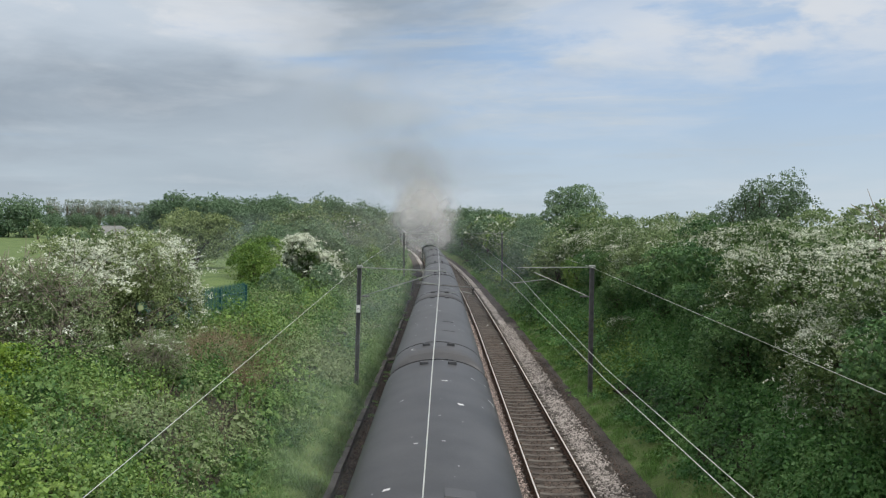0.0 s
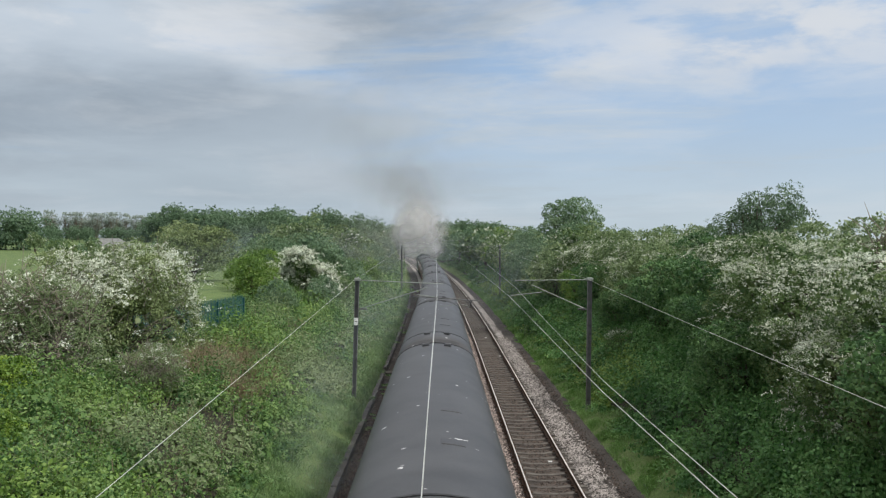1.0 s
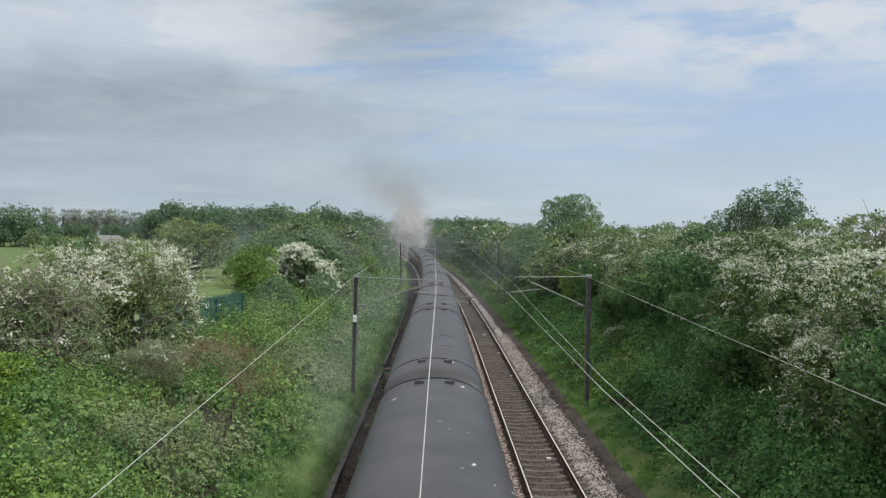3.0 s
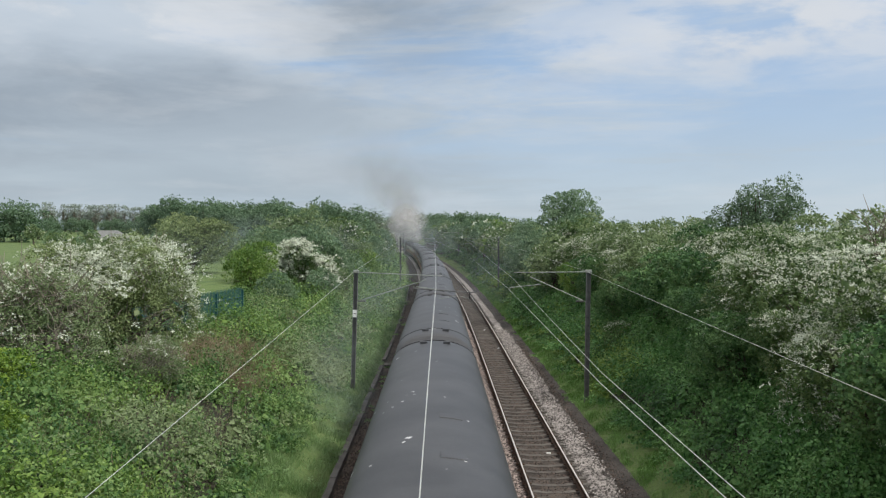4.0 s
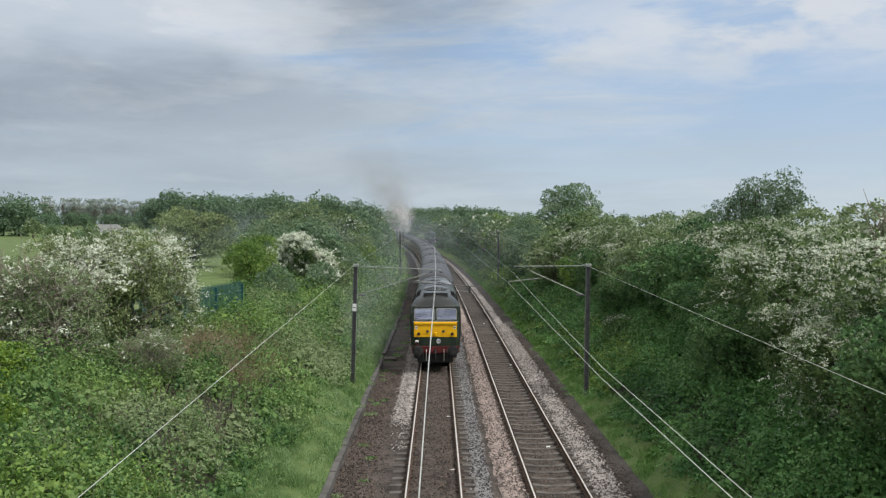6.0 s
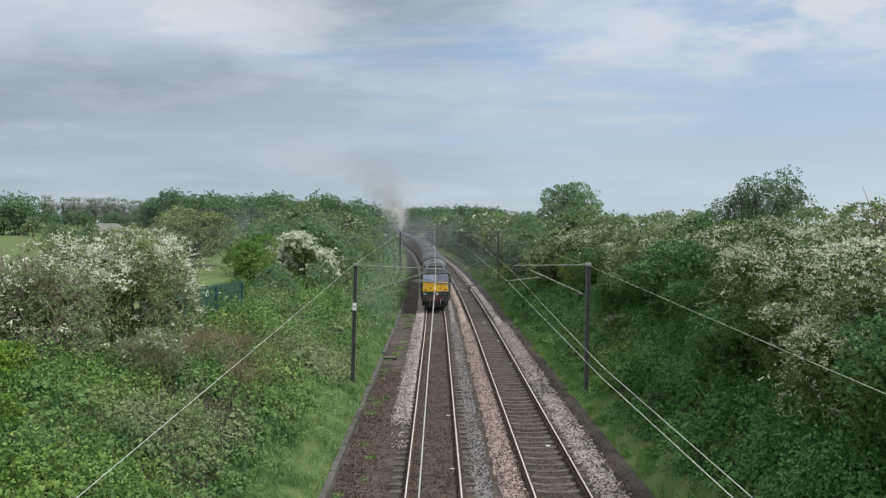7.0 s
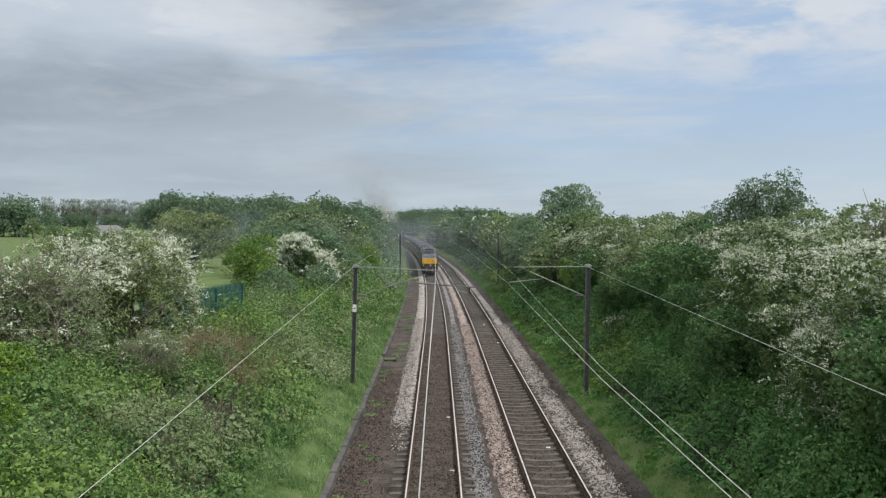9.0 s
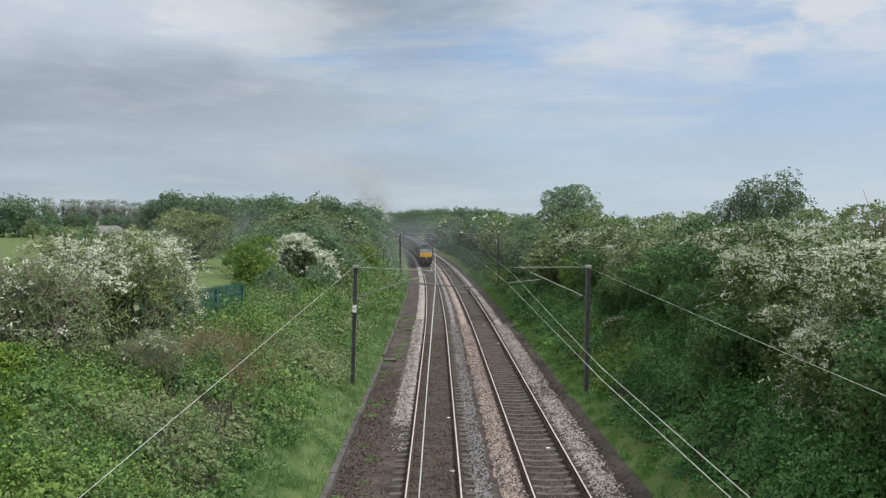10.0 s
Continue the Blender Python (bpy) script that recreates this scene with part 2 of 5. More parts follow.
ROOF = material("coach_roof_grey", (0.040, 0.041, 0.044), (0.064, 0.065, 0.068), 0.9, 0.5, bump=0.12, fine=30, dist=0.01, per="object", spots=((0.55, 0.55, 0.55), 3.4, 0.725))
MAROON = material("crimson_paint", (0.13, 0.012, 0.012), (0.18, 0.02, 0.018), 3.0, 0.4, bump=0.05, per="object")
GREEN = material("locomotive_green", (0.016, 0.028, 0.018), (0.035, 0.05, 0.035), 2.0, 0.42, bump=0.06)
LOCO_ROOF = material("locomotive_roof", (0.028, 0.030, 0.030), (0.065, 0.067, 0.066), 1.3, 0.30, bump=0.1, fine=20, dist=0.01)
CAB_ROOF = material("cab_roof_paint", (0.018, 0.021, 0.020), (0.036, 0.040, 0.038), 1.6, 0.38, bump=0.08, fine=18, dist=0.01)
CREAM = material("window_rubber", (0.30, 0.30, 0.28), (0.42, 0.42, 0.39), 5.0, 0.5, bump=0.05)
LOCO_WORN = material("worn_roof_paint", (0.10, 0.105, 0.105), (0.42, 0.43, 0.43), 1.6, 0.30, bump=0.1, fine=14, dist=0.01)
YELLOW = material("warning_yellow", (0.78, 0.40, 0.004), (0.86, 0.48, 0.008), 3.0, 0.42, bump=0.04)
RED = material("buffer_beam_red", (0.055, 0.011, 0.01), (0.13, 0.02, 0.018), 6.0, 0.5, bump=0.08)
SILVER = material("brushed_silver", (0.5, 0.5, 0.5), (0.66, 0.66, 0.66), 8.0, 0.3, metal=0.8, bump=0.05)
GLASS_DARK = material("window_glass", (0.26, 0.30, 0.42), (0.40, 0.44, 0.54), 1.4, 0.05, metal=0.7, bump=0.0, spec=0.9)
FENCE = material("fence_teal", (0.009, 0.055, 0.057), (0.015, 0.08, 0.08), 3.0, 0.5, bump=0.05)
BARK = material("bark", (0.05, 0.04, 0.03), (0.14, 0.115, 0.09), 6.0, 0.95, bump=0.6)
TWIG = material("dry_twig", (0.17, 0.145, 0.115), (0.30, 0.265, 0.215), 4.0, 0.95, bump=0.2)
SLATE = material("weathered_roof_tiles", (0.13, 0.135, 0.13), (0.23, 0.235, 0.22), 2.0, 0.9, bump=0.4)
RENDER = material("pale_render_wall", (0.38, 0.36, 0.33), (0.5, 0.48, 0.44), 1.5, 0.9, bump=0.2)
LEAF_HAW = leaf_material("hawthorn_leaf", (0.06, 0.10, 0.03), (0.14, 0.19, 0.055), (0.235, 0.27, 0.09))
LEAF_DARK = leaf_material("thicket_leaf", (0.045, 0.10, 0.032), (0.105, 0.185, 0.052), (0.19, 0.275, 0.085))
LEAF_BRIGHT = leaf_material("young_leaf", (0.09, 0.155, 0.025), (0.20, 0.28, 0.05), (0.32, 0.38, 0.09))
LEAF_YELLOW = leaf_material("yellow_green_leaf", (0.08, 0.15, 0.02), (0.19, 0.27, 0.035), (0.36, 0.42, 0.06))
LEAF_NETTLE = leaf_material("nettle_leaf", (0.045, 0.12, 0.03), (0.11, 0.23, 0.055), (0.215, 0.345, 0.10), patch=0.5)
LEAF_ASH = leaf_material("ash_leaf", (0.09, 0.13, 0.065), (0.15, 0.20, 0.095), (0.23, 0.28, 0.14), tuft=1.6)
LEAF_OLIVE = leaf_material("olive_leaf", (0.13, 0.17, 0.062), (0.23, 0.27, 0.105), (0.33, 0.35, 0.16))
LEAF_BRAMBLE = leaf_material("bramble_leaf", (0.05, 0.11, 0.026), (0.14, 0.22, 0.052), (0.28, 0.35, 0.10), patch=0.45)
# leaf of the far wood, paler and greyer: aerial haze put into the colour
LEAF_WOOD_HAZED = leaf_material("wood_leaf_hazed", (0.10, 0.15, 0.075), (0.15, 0.205, 0.10), (0.205, 0.26, 0.135), patch=0.08, tuft=0.3)
GRASS_PALE = leaf_material("lush_grass", (0.12, 0.19, 0.055), (0.20, 0.28, 0.09), (0.30, 0.37, 0.15), patch=0.4)
GRASS_LUSH = leaf_material("sunny_grass", (0.11, 0.21, 0.04), (0.19, 0.31, 0.07), (0.28, 0.39, 0.12), patch=0.4)
GRASS_DRY = leaf_material("dry_stems", (0.24, 0.155, 0.085), (0.34, 0.235, 0.13), (0.44, 0.33, 0.19), patch=0.5)
LEAF_PALE = leaf_material("pale_leaf", (0.13, 0.155, 0.05), (0.24, 0.265, 0.09), (0.36, 0.375, 0.16))
# lightened leaf tones that stand in for haze over the bushes further off
LEAF_FAR_HAZED = leaf_material("distant_leaf_hazed", (0.12, 0.175, 0.085), (0.20, 0.26, 0.125), (0.29, 0.345, 0.18), patch=0.3, tuft=1.4)
BLOSSOM = leaf_material("may_blossom", (0.55, 0.49, 0.34), (0.75, 0.68, 0.49), (0.91, 0.82, 0.62), through=0.25, patch=1.0)
SILVER_LEAF = leaf_material("poplar_leaf", (0.26, 0.27, 0.20), (0.38, 0.38, 0.29), (0.50, 0.48, 0.38), patch=0.1)
STEAM = smoke_material("white_steam", (0.78, 0.77, 0.76), 0.85)
SMOKE = smoke_material("grey_smoke", (0.50, 0.47, 0.44), 0.095)
HAZE = smoke_material("thin_haze", (0.44, 0.49, 0.54), 0.12)

# ---------------------------------------------------------------- mesh helpers
def part(name, bm, mat, parent=None, label="", smooth=False):
    """Links a bmesh as one mesh object under a thing or part."""
    me = bpy.data.meshes.new(name)
    if smooth:
        for f in bm.faces:
            f.smooth = True
    bm.to_mesh(me)
    bm.free()
    for x in (mat if isinstance(mat, (list, tuple)) else [mat]):
        me.materials.append(x)
    ob = new(name, me)
    ob.parent = parent
    if label:
        ob["label"] = label
    return ob


def mesh_part(name, verts, faces, mat, parent=None, smooth=False):
    """The same from arrays: faces is an n x 3 or n x 4 array."""
    verts, faces = np.asarray(verts, np.float32), np.asarray(faces, np.int32)
    me = bpy.data.meshes.new(name)
    k = faces.shape[1]
    me.vertices.add(len(verts))
    me.vertices.foreach_set("co", verts.ravel())
    me.loops.add(faces.size)
    me.loops.foreach_set("vertex_index", faces.ravel())
    me.polygons.add(len(faces))
    me.polygons.foreach_set("loop_start", np.arange(0, faces.size, k, dtype=np.int32))
    if smooth:
        me.polygons.foreach_set("use_smooth", np.ones(len(faces), bool))
    me.update(calc_edges=True)
    me.materials.append(mat)
    ob = new(name, me)
    ob.parent = parent
    return ob


def box(bm, x0, x1, y0, y1, z0, z1, bevel=0.0):
    v = [bm.verts.new((x, y, z)) for x in (x0, x1) for y in (y0, y1) for z in (z0, z1)]
    fs = [bm.faces.new([v[i] for i in q]) for q in ((0, 1, 3, 2), (4, 6, 7, 5), (0, 4, 5, 1), (2, 3, 7, 6), (0, 2, 6, 4), (1, 5, 7, 3))]
    if bevel:
        es = {e for f in fs for e in f.edges}
        bmesh.ops.bevel(bm, geom=list(es), offset=bevel, segments=2, affect="EDGES", profile=0.5)
    return bm


def tube(bm, pts, radius, sides=6, cap=True):
    """A round bar along points; radius: one or one a point."""
    pts = [Vector(p) for p in pts]
    rad = radius if isinstance(radius, (list, tuple)) else [radius] * len(pts)
    rings = []
    for i, p in enumerate(pts):
        d = (pts[min(i + 1, len(pts) - 1)] - pts[max(i - 1, 0)]).normalized()
        a = d.cross(Vector((0, 0, 1)) if abs(d.z) < 0.9 else Vector((1, 0, 0))).normalized()
        b = d.cross(a)
        rings.append([bm.verts.new(p + (a * math.cos(k) + b * math.sin(k)) * rad[i]) for k in [2 * math.pi * j / sides for j in range(sides)]])
    for r, q in zip(rings, rings[1:]):
        for j in range(sides):
            bm.faces.new((r[j], r[(j + 1) % sides], q[(j + 1) % sides], q[j]))
    if cap:
        bm.faces.new(rings[0][::-1]), bm.faces.new(rings[-1])
    return bm


def loft(bm, rings, closed=True, caps=True):
    """Skin over rings of points of equal count."""
    vs = [[bm.verts.new(p) for p in r] for r in rings]
    n = len(vs[0])
    for r, q in zip(vs, vs[1:]):
        for j in range(n if closed else n - 1):
            bm.faces.new((r[j], r[(j + 1) % n], q[(j + 1) % n], q[j]))
    if caps and closed:
        bm.faces.new(vs[0][::-1]), bm.faces.new(vs[-1])
    bmesh.ops.recalc_face_normals(bm, faces=bm.faces)
    return bm


def lathe(bm, prof, centre, axis="y", sides=20):
    """Turns (radius, along) pairs round an axis through centre."""
    c = Vector(centre)
    rings = []
    for r, a in prof:
        ring = []
        for j in range(sides):
            t = 2 * math.pi * j / sides
            u, w = r * math.cos(t), r * math.sin(t)
            ring.append(c + Vector({"y": (u, a, w), "z": (u, w, a), "x": (a, u, w)}[axis]))
        rings.append(ring)
    return loft(bm, rings)


def thing(name, label, category, group="", kind="", at=None):
    ob = new(name)
    ob.empty_display_size = 0.3
    if at is not None:
        ob.matrix_basis = at
    return tagged(ob, label, category, group, kind)


# ---------------------------------------------------------------- the line and the lie of the land
TRACK_A, TRACK_B = -0.11, 3.36
BEND_AT, BEND_R = 53.0, 2550.0


def bend(y):
    """How far the line has swung to the left at y."""
    y = np.asarray(y, float)
    return -np.maximum(y - BEND_AT, 0) ** 2 / (2 * BEND_R)


def rise(y):
    """How far the line has climbed at y: a gentle sag, then an even grade."""
    y = np.asarray(y, float)
    return 5e-5 * np.clip(y - 50, 0, 60) ** 2 + 0.006 * np.maximum(y - 110, 0)


LAND_U = [-900, -220, -120, -60, -30, -15, -11, -8.6, -6.6, -4.4, -3.5, -3.2, -2.9, 5.7, 6.1, 7.2, 8.6, 10.5, 13, 17, 30, 80, 220, 900]
LAND_Z = [14, 7.5, 5.0, 3.8, 3.2, 3.0, 2.85, 2.5, 1.75, 0.62, 0.12, -0.1, -0.36, -0.36, -0.2, 0.25, 1.15, 2.3, 3.3, 3.6, 3.9, 4.4, 5.5, 9]


def land(x, y):
    """Height of the bare ground."""
    u = np.asarray(x, float) - bend(y)
    return np.interp(u, LAND_U, LAND_Z) + rise(np.minimum(y, 420))


def make_ground():
    us = np.array(sorted(set(LAND_U) | set(np.arange(-20, 20, 0.8).round(2)) | {-2500, -1500, -450, -320, -160, -90, -45, 45, 120, 320, 500, 1500, 2500}))
    ys = np.concatenate([[-400, -150, -60, -30], np.arange(-20, 60, 1.5), np.arange(60, 160, 4), np.arange(160, 500, 12), [520, 600, 750, 1000, 1400, 2000, 3000]])
    U, Y = np.meshgrid(us, ys)
    X = U + bend(np.minimum(Y, 520))
    Z = np.interp(U, LAND_U, LAND_Z) + rise(np.minimum(Y, 420))
    rough = np.where((U < -3.4) | (U > 6.2), 1.0, 0.0)
    rng = np.random.default_rng(3)
    Z = Z + rough * rng.normal(0, 0.06, Z.shape)
    n, w = len(ys), len(us)
    idx = np.arange(n * w).reshape(n, w)
    faces = np.stack([idx[:-1, :-1], idx[:-1, 1:], idx[1:, 1:], idx[1:, :-1]], -1).reshape(-1, 4)
    ob = mesh_part("ground", np.stack([X, Y, Z], -1).reshape(-1, 3), faces, GRASS_GROUND, smooth=True)
    tagged(ob, "grassy land with a shallow railway cutting through it", "ground", kind="structure")


def strip(name, label, cols, y0, y1, mat, category, step=2.0, wobble=0.0, seed=1):
    """A band along the line: cols are (offset, height) pairs across it, a flat-bottomed bed under them."""
    ys = np.arange(y0, y1 + step, step)
    rng = np.random.default_rng(seed)
    rows = []
    for u, z in cols:
        j = rng.normal(0, wobble, len(ys)) if wobble else np.zeros(len(ys))
        rows.append(np.stack([u + bend(ys) + j, ys, z + rise(np.minimum(ys, 420))], -1))
    V = np.stack(rows, 1)
    n, w = V.shape[:2]
    idx = np.arange(n * w).reshape(n, w)
    faces = np.stack([idx[:-1, :-1], idx[:-1, 1:], idx[1:, 1:], idx[1:, :-1]], -1).reshape(-1, 4)
    return tagged(mesh_part(name, V.reshape(-1, 3), faces, mat), label, category, kind="structure")


STONE = np.array([(1, 0, 0), (-1, 0, 0), (0, 1, 0), (0, -1, 0), (0, 0, 0.85)], float)
STONE_F = np.array([(0, 2, 4), (2, 1, 4), (1, 3, 4), (3, 0, 4)])


def stones(name, label, u0, u1, y0, y1, z, per_m2, size, mat, seed, z_edge=0.0):
    """Broken stone strewn over a band."""
    rng = np.random.default_rng(seed)
    n = int((u1 - u0) * (y1 - y0) * per_m2)
    t = rng.random(n)
    u = u0 + (u1 - u0) * t + rng.normal(0, 0.06, n)
    y = y0 + (y1 - y0) * rng.random(n)
    zz = z + z_edge * np.abs(2 * t - 1) ** 2 + rng.normal(0, 0.012, n)
    c = np.stack([u + bend(y), y, zz + rise(y)], -1)
    s = size * (0.6 + 0.8 * rng.random((n, 1, 3)))
    V = STONE[None] * s * (1 + 0.25 * rng.normal(0, 1, (n, 5, 1)))
    a = rng.random((n, 1)) * 6.28
    b = rng.random((n, 1)) * 0.7
    x, yy, zc = V[..., 0], V[..., 1], V[..., 2]
    yy, zc = yy * np.cos(b) - zc * np.sin(b), yy * np.sin(b) + zc * np.cos(b)
    x, yy = x * np.cos(a) - yy * np.sin(a), x * np.sin(a) + yy * np.cos(a)
    V = np.stack([x, yy, zc], -1) + c[:, None]
    F = STONE_F[None] + 5 * np.arange(n)[:, None, None]
    return tagged(mesh_part(name, V.reshape(-1, 3), F.reshape(-1, 3), mat), label, "ballast", kind="stuff")


def make_marks():
    """Small white marker plates lying on sleepers of the far track."""
    for u, y in ((3.72, 28.9), (3.95, 46.2), (3.9, 55.5), (3.55, 66), (0.42, 33.5), (0.44, 26.1)):
        bm = bmesh.new()
        box(bm, u - 0.07, u + 0.07, y - 0.04, y + 0.04, -0.20, -0.165 if u > 1 else -0.15, 0.008)
        tagged(part("marker_plate", bm, WHITE), "small white marker plate lying between the rails", "marker", "markers in the track")


def make_bed():
    strip("ballast_bed", "brown dusty ballast bed under both railway tracks", [(-3.1, -0.16), (-2.9, -0.30), (-1.7, -0.235), (1.2, -0.235), (1.5, -0.30), (1.75, -0.30), (2.0, -0.235), (4.9, -0.235), (5.35, -0.36)],
          -60, 620, BALLAST_BROWN, "ballast", wobble=0.03, seed=2)
    strip("cess_path", "dark gritty path beside the ballast", [(5.1, -0.34), (5.4, -0.31), (5.9, -0.26), (6.3, -0.2)], -60, 620, CESS, "path", wobble=0.05, seed=4)
    strip("ballast_shoulder", "pale clean ballast heaped beside the sleeper ends", [(4.46, -0.23), (4.58, -0.17), (4.86, -0.16), (5.15, -0.30)], -60, 620, BALLAST_PALE, "ballast", step=0.7, wobble=0.05, seed=5)
    strip("ballast_shoulder", "pale clean ballast heaped beside the sleeper ends", [(-1.82, -0.30), (-1.62, -0.18), (-1.1, -0.165), (-0.98, -0.24)], 33, 620, BALLAST_PALE, "ballast", wobble=0.04, seed=6)
    strip("ballast_shoulder", "pinkish ballast between the two tracks", [(1.78, -0.30), (1.92, -0.18), (2.25, -0.17), (2.42, -0.24)], -60, 620, BALLAST_PINK, "ballast", step=0.7, wobble=0.05, seed=7)
    strip("ballast_shoulder", "blue-grey ballast between the two tracks", [(1.02, -0.25), (1.12, -0.19), (1.32, -0.19), (1.5, -0.30)], -60, 620, BALLAST_GREY, "ballast", step=0.7, wobble=0.04, seed=8)
    stones("ballast_stones", "loose pale broken stone on the ballast shoulder", 4.42, 5.25, 9, 66, -0.15, 330, 0.035, BALLAST_PALE, 11, -0.06)
    stones("ballast_stones", "loose pinkish broken stone between the tracks", 1.78, 2.5, 9, 66, -0.16, 330, 0.035, BALLAST_PINK, 12, -0.06)
    stones("ballast_stones", "loose blue-grey broken stone between the tracks", 1.0, 1.5, 9, 66, -0.185, 330, 0.035, BALLAST_GREY, 13, -0.06)
    stones("ballast_stones", "loose pale broken stone on the ballast shoulder", -1.74, -1.02, 32, 70, -0.165, 330, 0.034, BALLAST_PALE, 14, -0.07)
    strip("ballast_infill", "brown ballast that buries the sleepers between the rails", [(-0.82, -0.21), (-0.76, -0.172), (-0.1, -0.166), (0.52, -0.172), (0.6, -0.21)], -60, 620, BALLAST_BROWN, "ballast", wobble=0.015, seed=9)
    stones("ballast_stones", "thin scatter of pale broken stone where the fresh ballast ends", -1.6, -1.0, 28.5, 33, -0.20, 60, 0.034, BALLAST_PALE, 19)
    stones("ballast_stones", "dark oily broken stone between the rails", -0.75, 0.55, 9, 60, -0.165, 240, 0.03, BALLAST_DARK, 15)
    stones("ballast_stones", "dark oily broken stone between the rails", 2.7, 4.05, 9, 60, -0.238, 200, 0.03, BALLAST_DARK, 16)
    stones("ballast_stones", "brown dusty broken stone beside the sleeper ends", -2.95, -1.42, 9, 45, -0.25, 220, 0.033, BALLAST_DARK, 17)
    stones("ballast_stones", "dark grit and broken stone on the path", 5.25, 6.1, 9, 60, -0.29, 260, 0.028, BALLAST_DARK, 18)


SLEEPER_STEP = 0.69


def sleeper_mesh():
    """A concrete sleeper, waisted in the middle, with its top falling to the ends."""
    bm = bmesh.new()
    rings = []
    for x, h, w in ((-1.25, 0.155, 0.12), (-1.23, 0.17, 0.13), (-0.9, 0.185, 0.135), (-0.55, 0.185, 0.135), (-0.3, 0.15, 0.115), (0.3, 0.15, 0.115), (0.55, 0.185, 0.135), (0.9, 0.185, 0.135), (1.23, 0.17, 0.13), (1.25, 0.155, 0.12)):
        z0, z1 = -0.36, -0.36 + h
        rings.append([(x, -w, z0), (x, -w * 0.82, z1), (x, w * 0.82, z1), (x, w, z0)])
    loft(bm, rings)
    me = bpy.data.meshes.new("sleeper")
    bm.to_mesh(me)
    bm.free()
    me.materials.append(CONCRETE)
    return me


def make_track(offset, label):
    track = thing("railway_track", label, "railway track", "tracks of the line", kind="structure")
    ys = np.concatenate([np.arange(-60, 100, 5), np.arange(100, 620, 8)])
    for side in (-1, 1):
        bm = bmesh.new()
        prof = [(-0.07, -0.172), (-0.07, -0.16), (-0.012, -0.145), (-0.012, -0.05), (-0.036, -0.036), (-0.036, -0.004), (-0.031, -0.001), (-0.021, 0.0),
                (0.021, 0.0), (0.031, -0.001), (0.036, -0.004), (0.036, -0.036), (0.012, -0.05), (0.012, -0.145), (0.07, -0.16), (0.07, -0.172)]
        loft(bm, [[(offset + side * 0.753 + float(bend(y)) + px, float(y), pz + float(rise(min(y, 420)))) for px, pz in prof] for y in ys])
        for f in bm.faces:
            if f.normal.z > 0.9995 and f.calc_center_median().z - float(rise(min(f.calc_center_median().y, 420))) > -0.0004:
                f.material_index = 1
        part("rail", bm, [RUST, RAILTOP], track)
    me = sleeper_mesh()
    clip = bmesh.new()
    for s in (-1, 1):
        for q in (-1, 1):
            box(clip, s * 0.753 + q * 0.10 - 0.035, s * 0.753 + q * 0.10 + 0.035, -0.06, 0.06, -0.18, -0.135)
    cm = bpy.data.meshes.new("rail_clip")
    clip.to_mesh(cm)
    clip.free()
    cm.materials.append(RUST)
    rng = random.Random(5)
    far_v, far_f = [], []
    co = np.array([v.co[:] for v in me.vertices])
    fc = [tuple(p.vertices) for p in me.polygons]
    for i in range(700):
        y = 6 + i * SLEEPER_STEP
        if y > 400:
            break
        if i < 200:
            ob = new("sleeper", me)
            ob.parent = track
            ob.matrix_basis = pose(offset + float(bend(y)) + rng.uniform(-0.02, 0.02), y + rng.uniform(-0.02, 0.02), float(rise(y)) + rng.uniform(-0.008, 0.004), 0, 0, rng.uniform(-0.5, 0.5))
            if i < 70:
                c = new("rail_clip", cm)
                c.parent = ob
        else:
            far_v.append(co + np.array([offset + float(bend(y)), y, float(rise(y))]))
    V = np.concatenate(far_v)
    quads = [[a + k * len(co) for a in f] for k in range(len(far_v)) for f in fc if len(f) == 4]
    ob = mesh_part("sleeper_run", V, quads, CONCRETE, track)
    tagged(ob, "far run of concrete sleepers", kind="stuff")
    return track


def make_trough():
    t = thing("cable_trough", "grey concrete cable trough along the foot of the grassy bank", "cable trough", kind="structure")
    bm = bmesh.new()
    box(bm, -0.10, 0.10, -0.49, 0.49, -0.2, 0.0, 0.012)
    me = bpy.data.meshes.new("trough_lid")
    bm.to_mesh(me)
    bm.free()
    me.materials.append(TROUGH)
    rng = random.Random(9)
    y = 6.0
    while y < 150:
        if 47.4 < y < 49.6:
            y += 1.0
            continue
        ob = new("trough_lid", me)
        ob.parent = t
        ob.matrix_basis = pose(-3.1 + float(bend(y)) + rng.uniform(-0.015, 0.015), y, float(rise(y)) - 0.03 + rng.uniform(-0.015, 0.015), rng.uniform(-0.6, 0.6), rng.uniform(-2, 2), rng.uniform(-0.6, 0.6))
        y += 1.0
    # a small lineside cabinet on its slab where the trough breaks off
    slab = tagged(new("concrete_chamber"), "low concrete chamber with a slab lid beside the trough", "chamber")
    slab.matrix_basis = pose(-2.62, 48.5, -0.3)
    bm = bmesh.new()
    box(bm, -0.35, 0.3, -0.35, 0.35, 0, 0.12, 0.02)
    part("base", bm, TROUGH, slab)
    bm = bmesh.new()
    box(bm, -0.38, 0.33, -0.38, 0.38, 0.12, 0.17, 0.02)
    part("lid", bm, CONCRETE, slab)
    bm = bmesh.new()
    tube(bm, [(0.3, -0.3, 0.2), (0.55, -0.45, 0.28), (0.7, -0.3, 0.1), (0.75, 0.1, 0.02)], 0.025, 8)
    part("conduit", bm, TROUGH, slab)


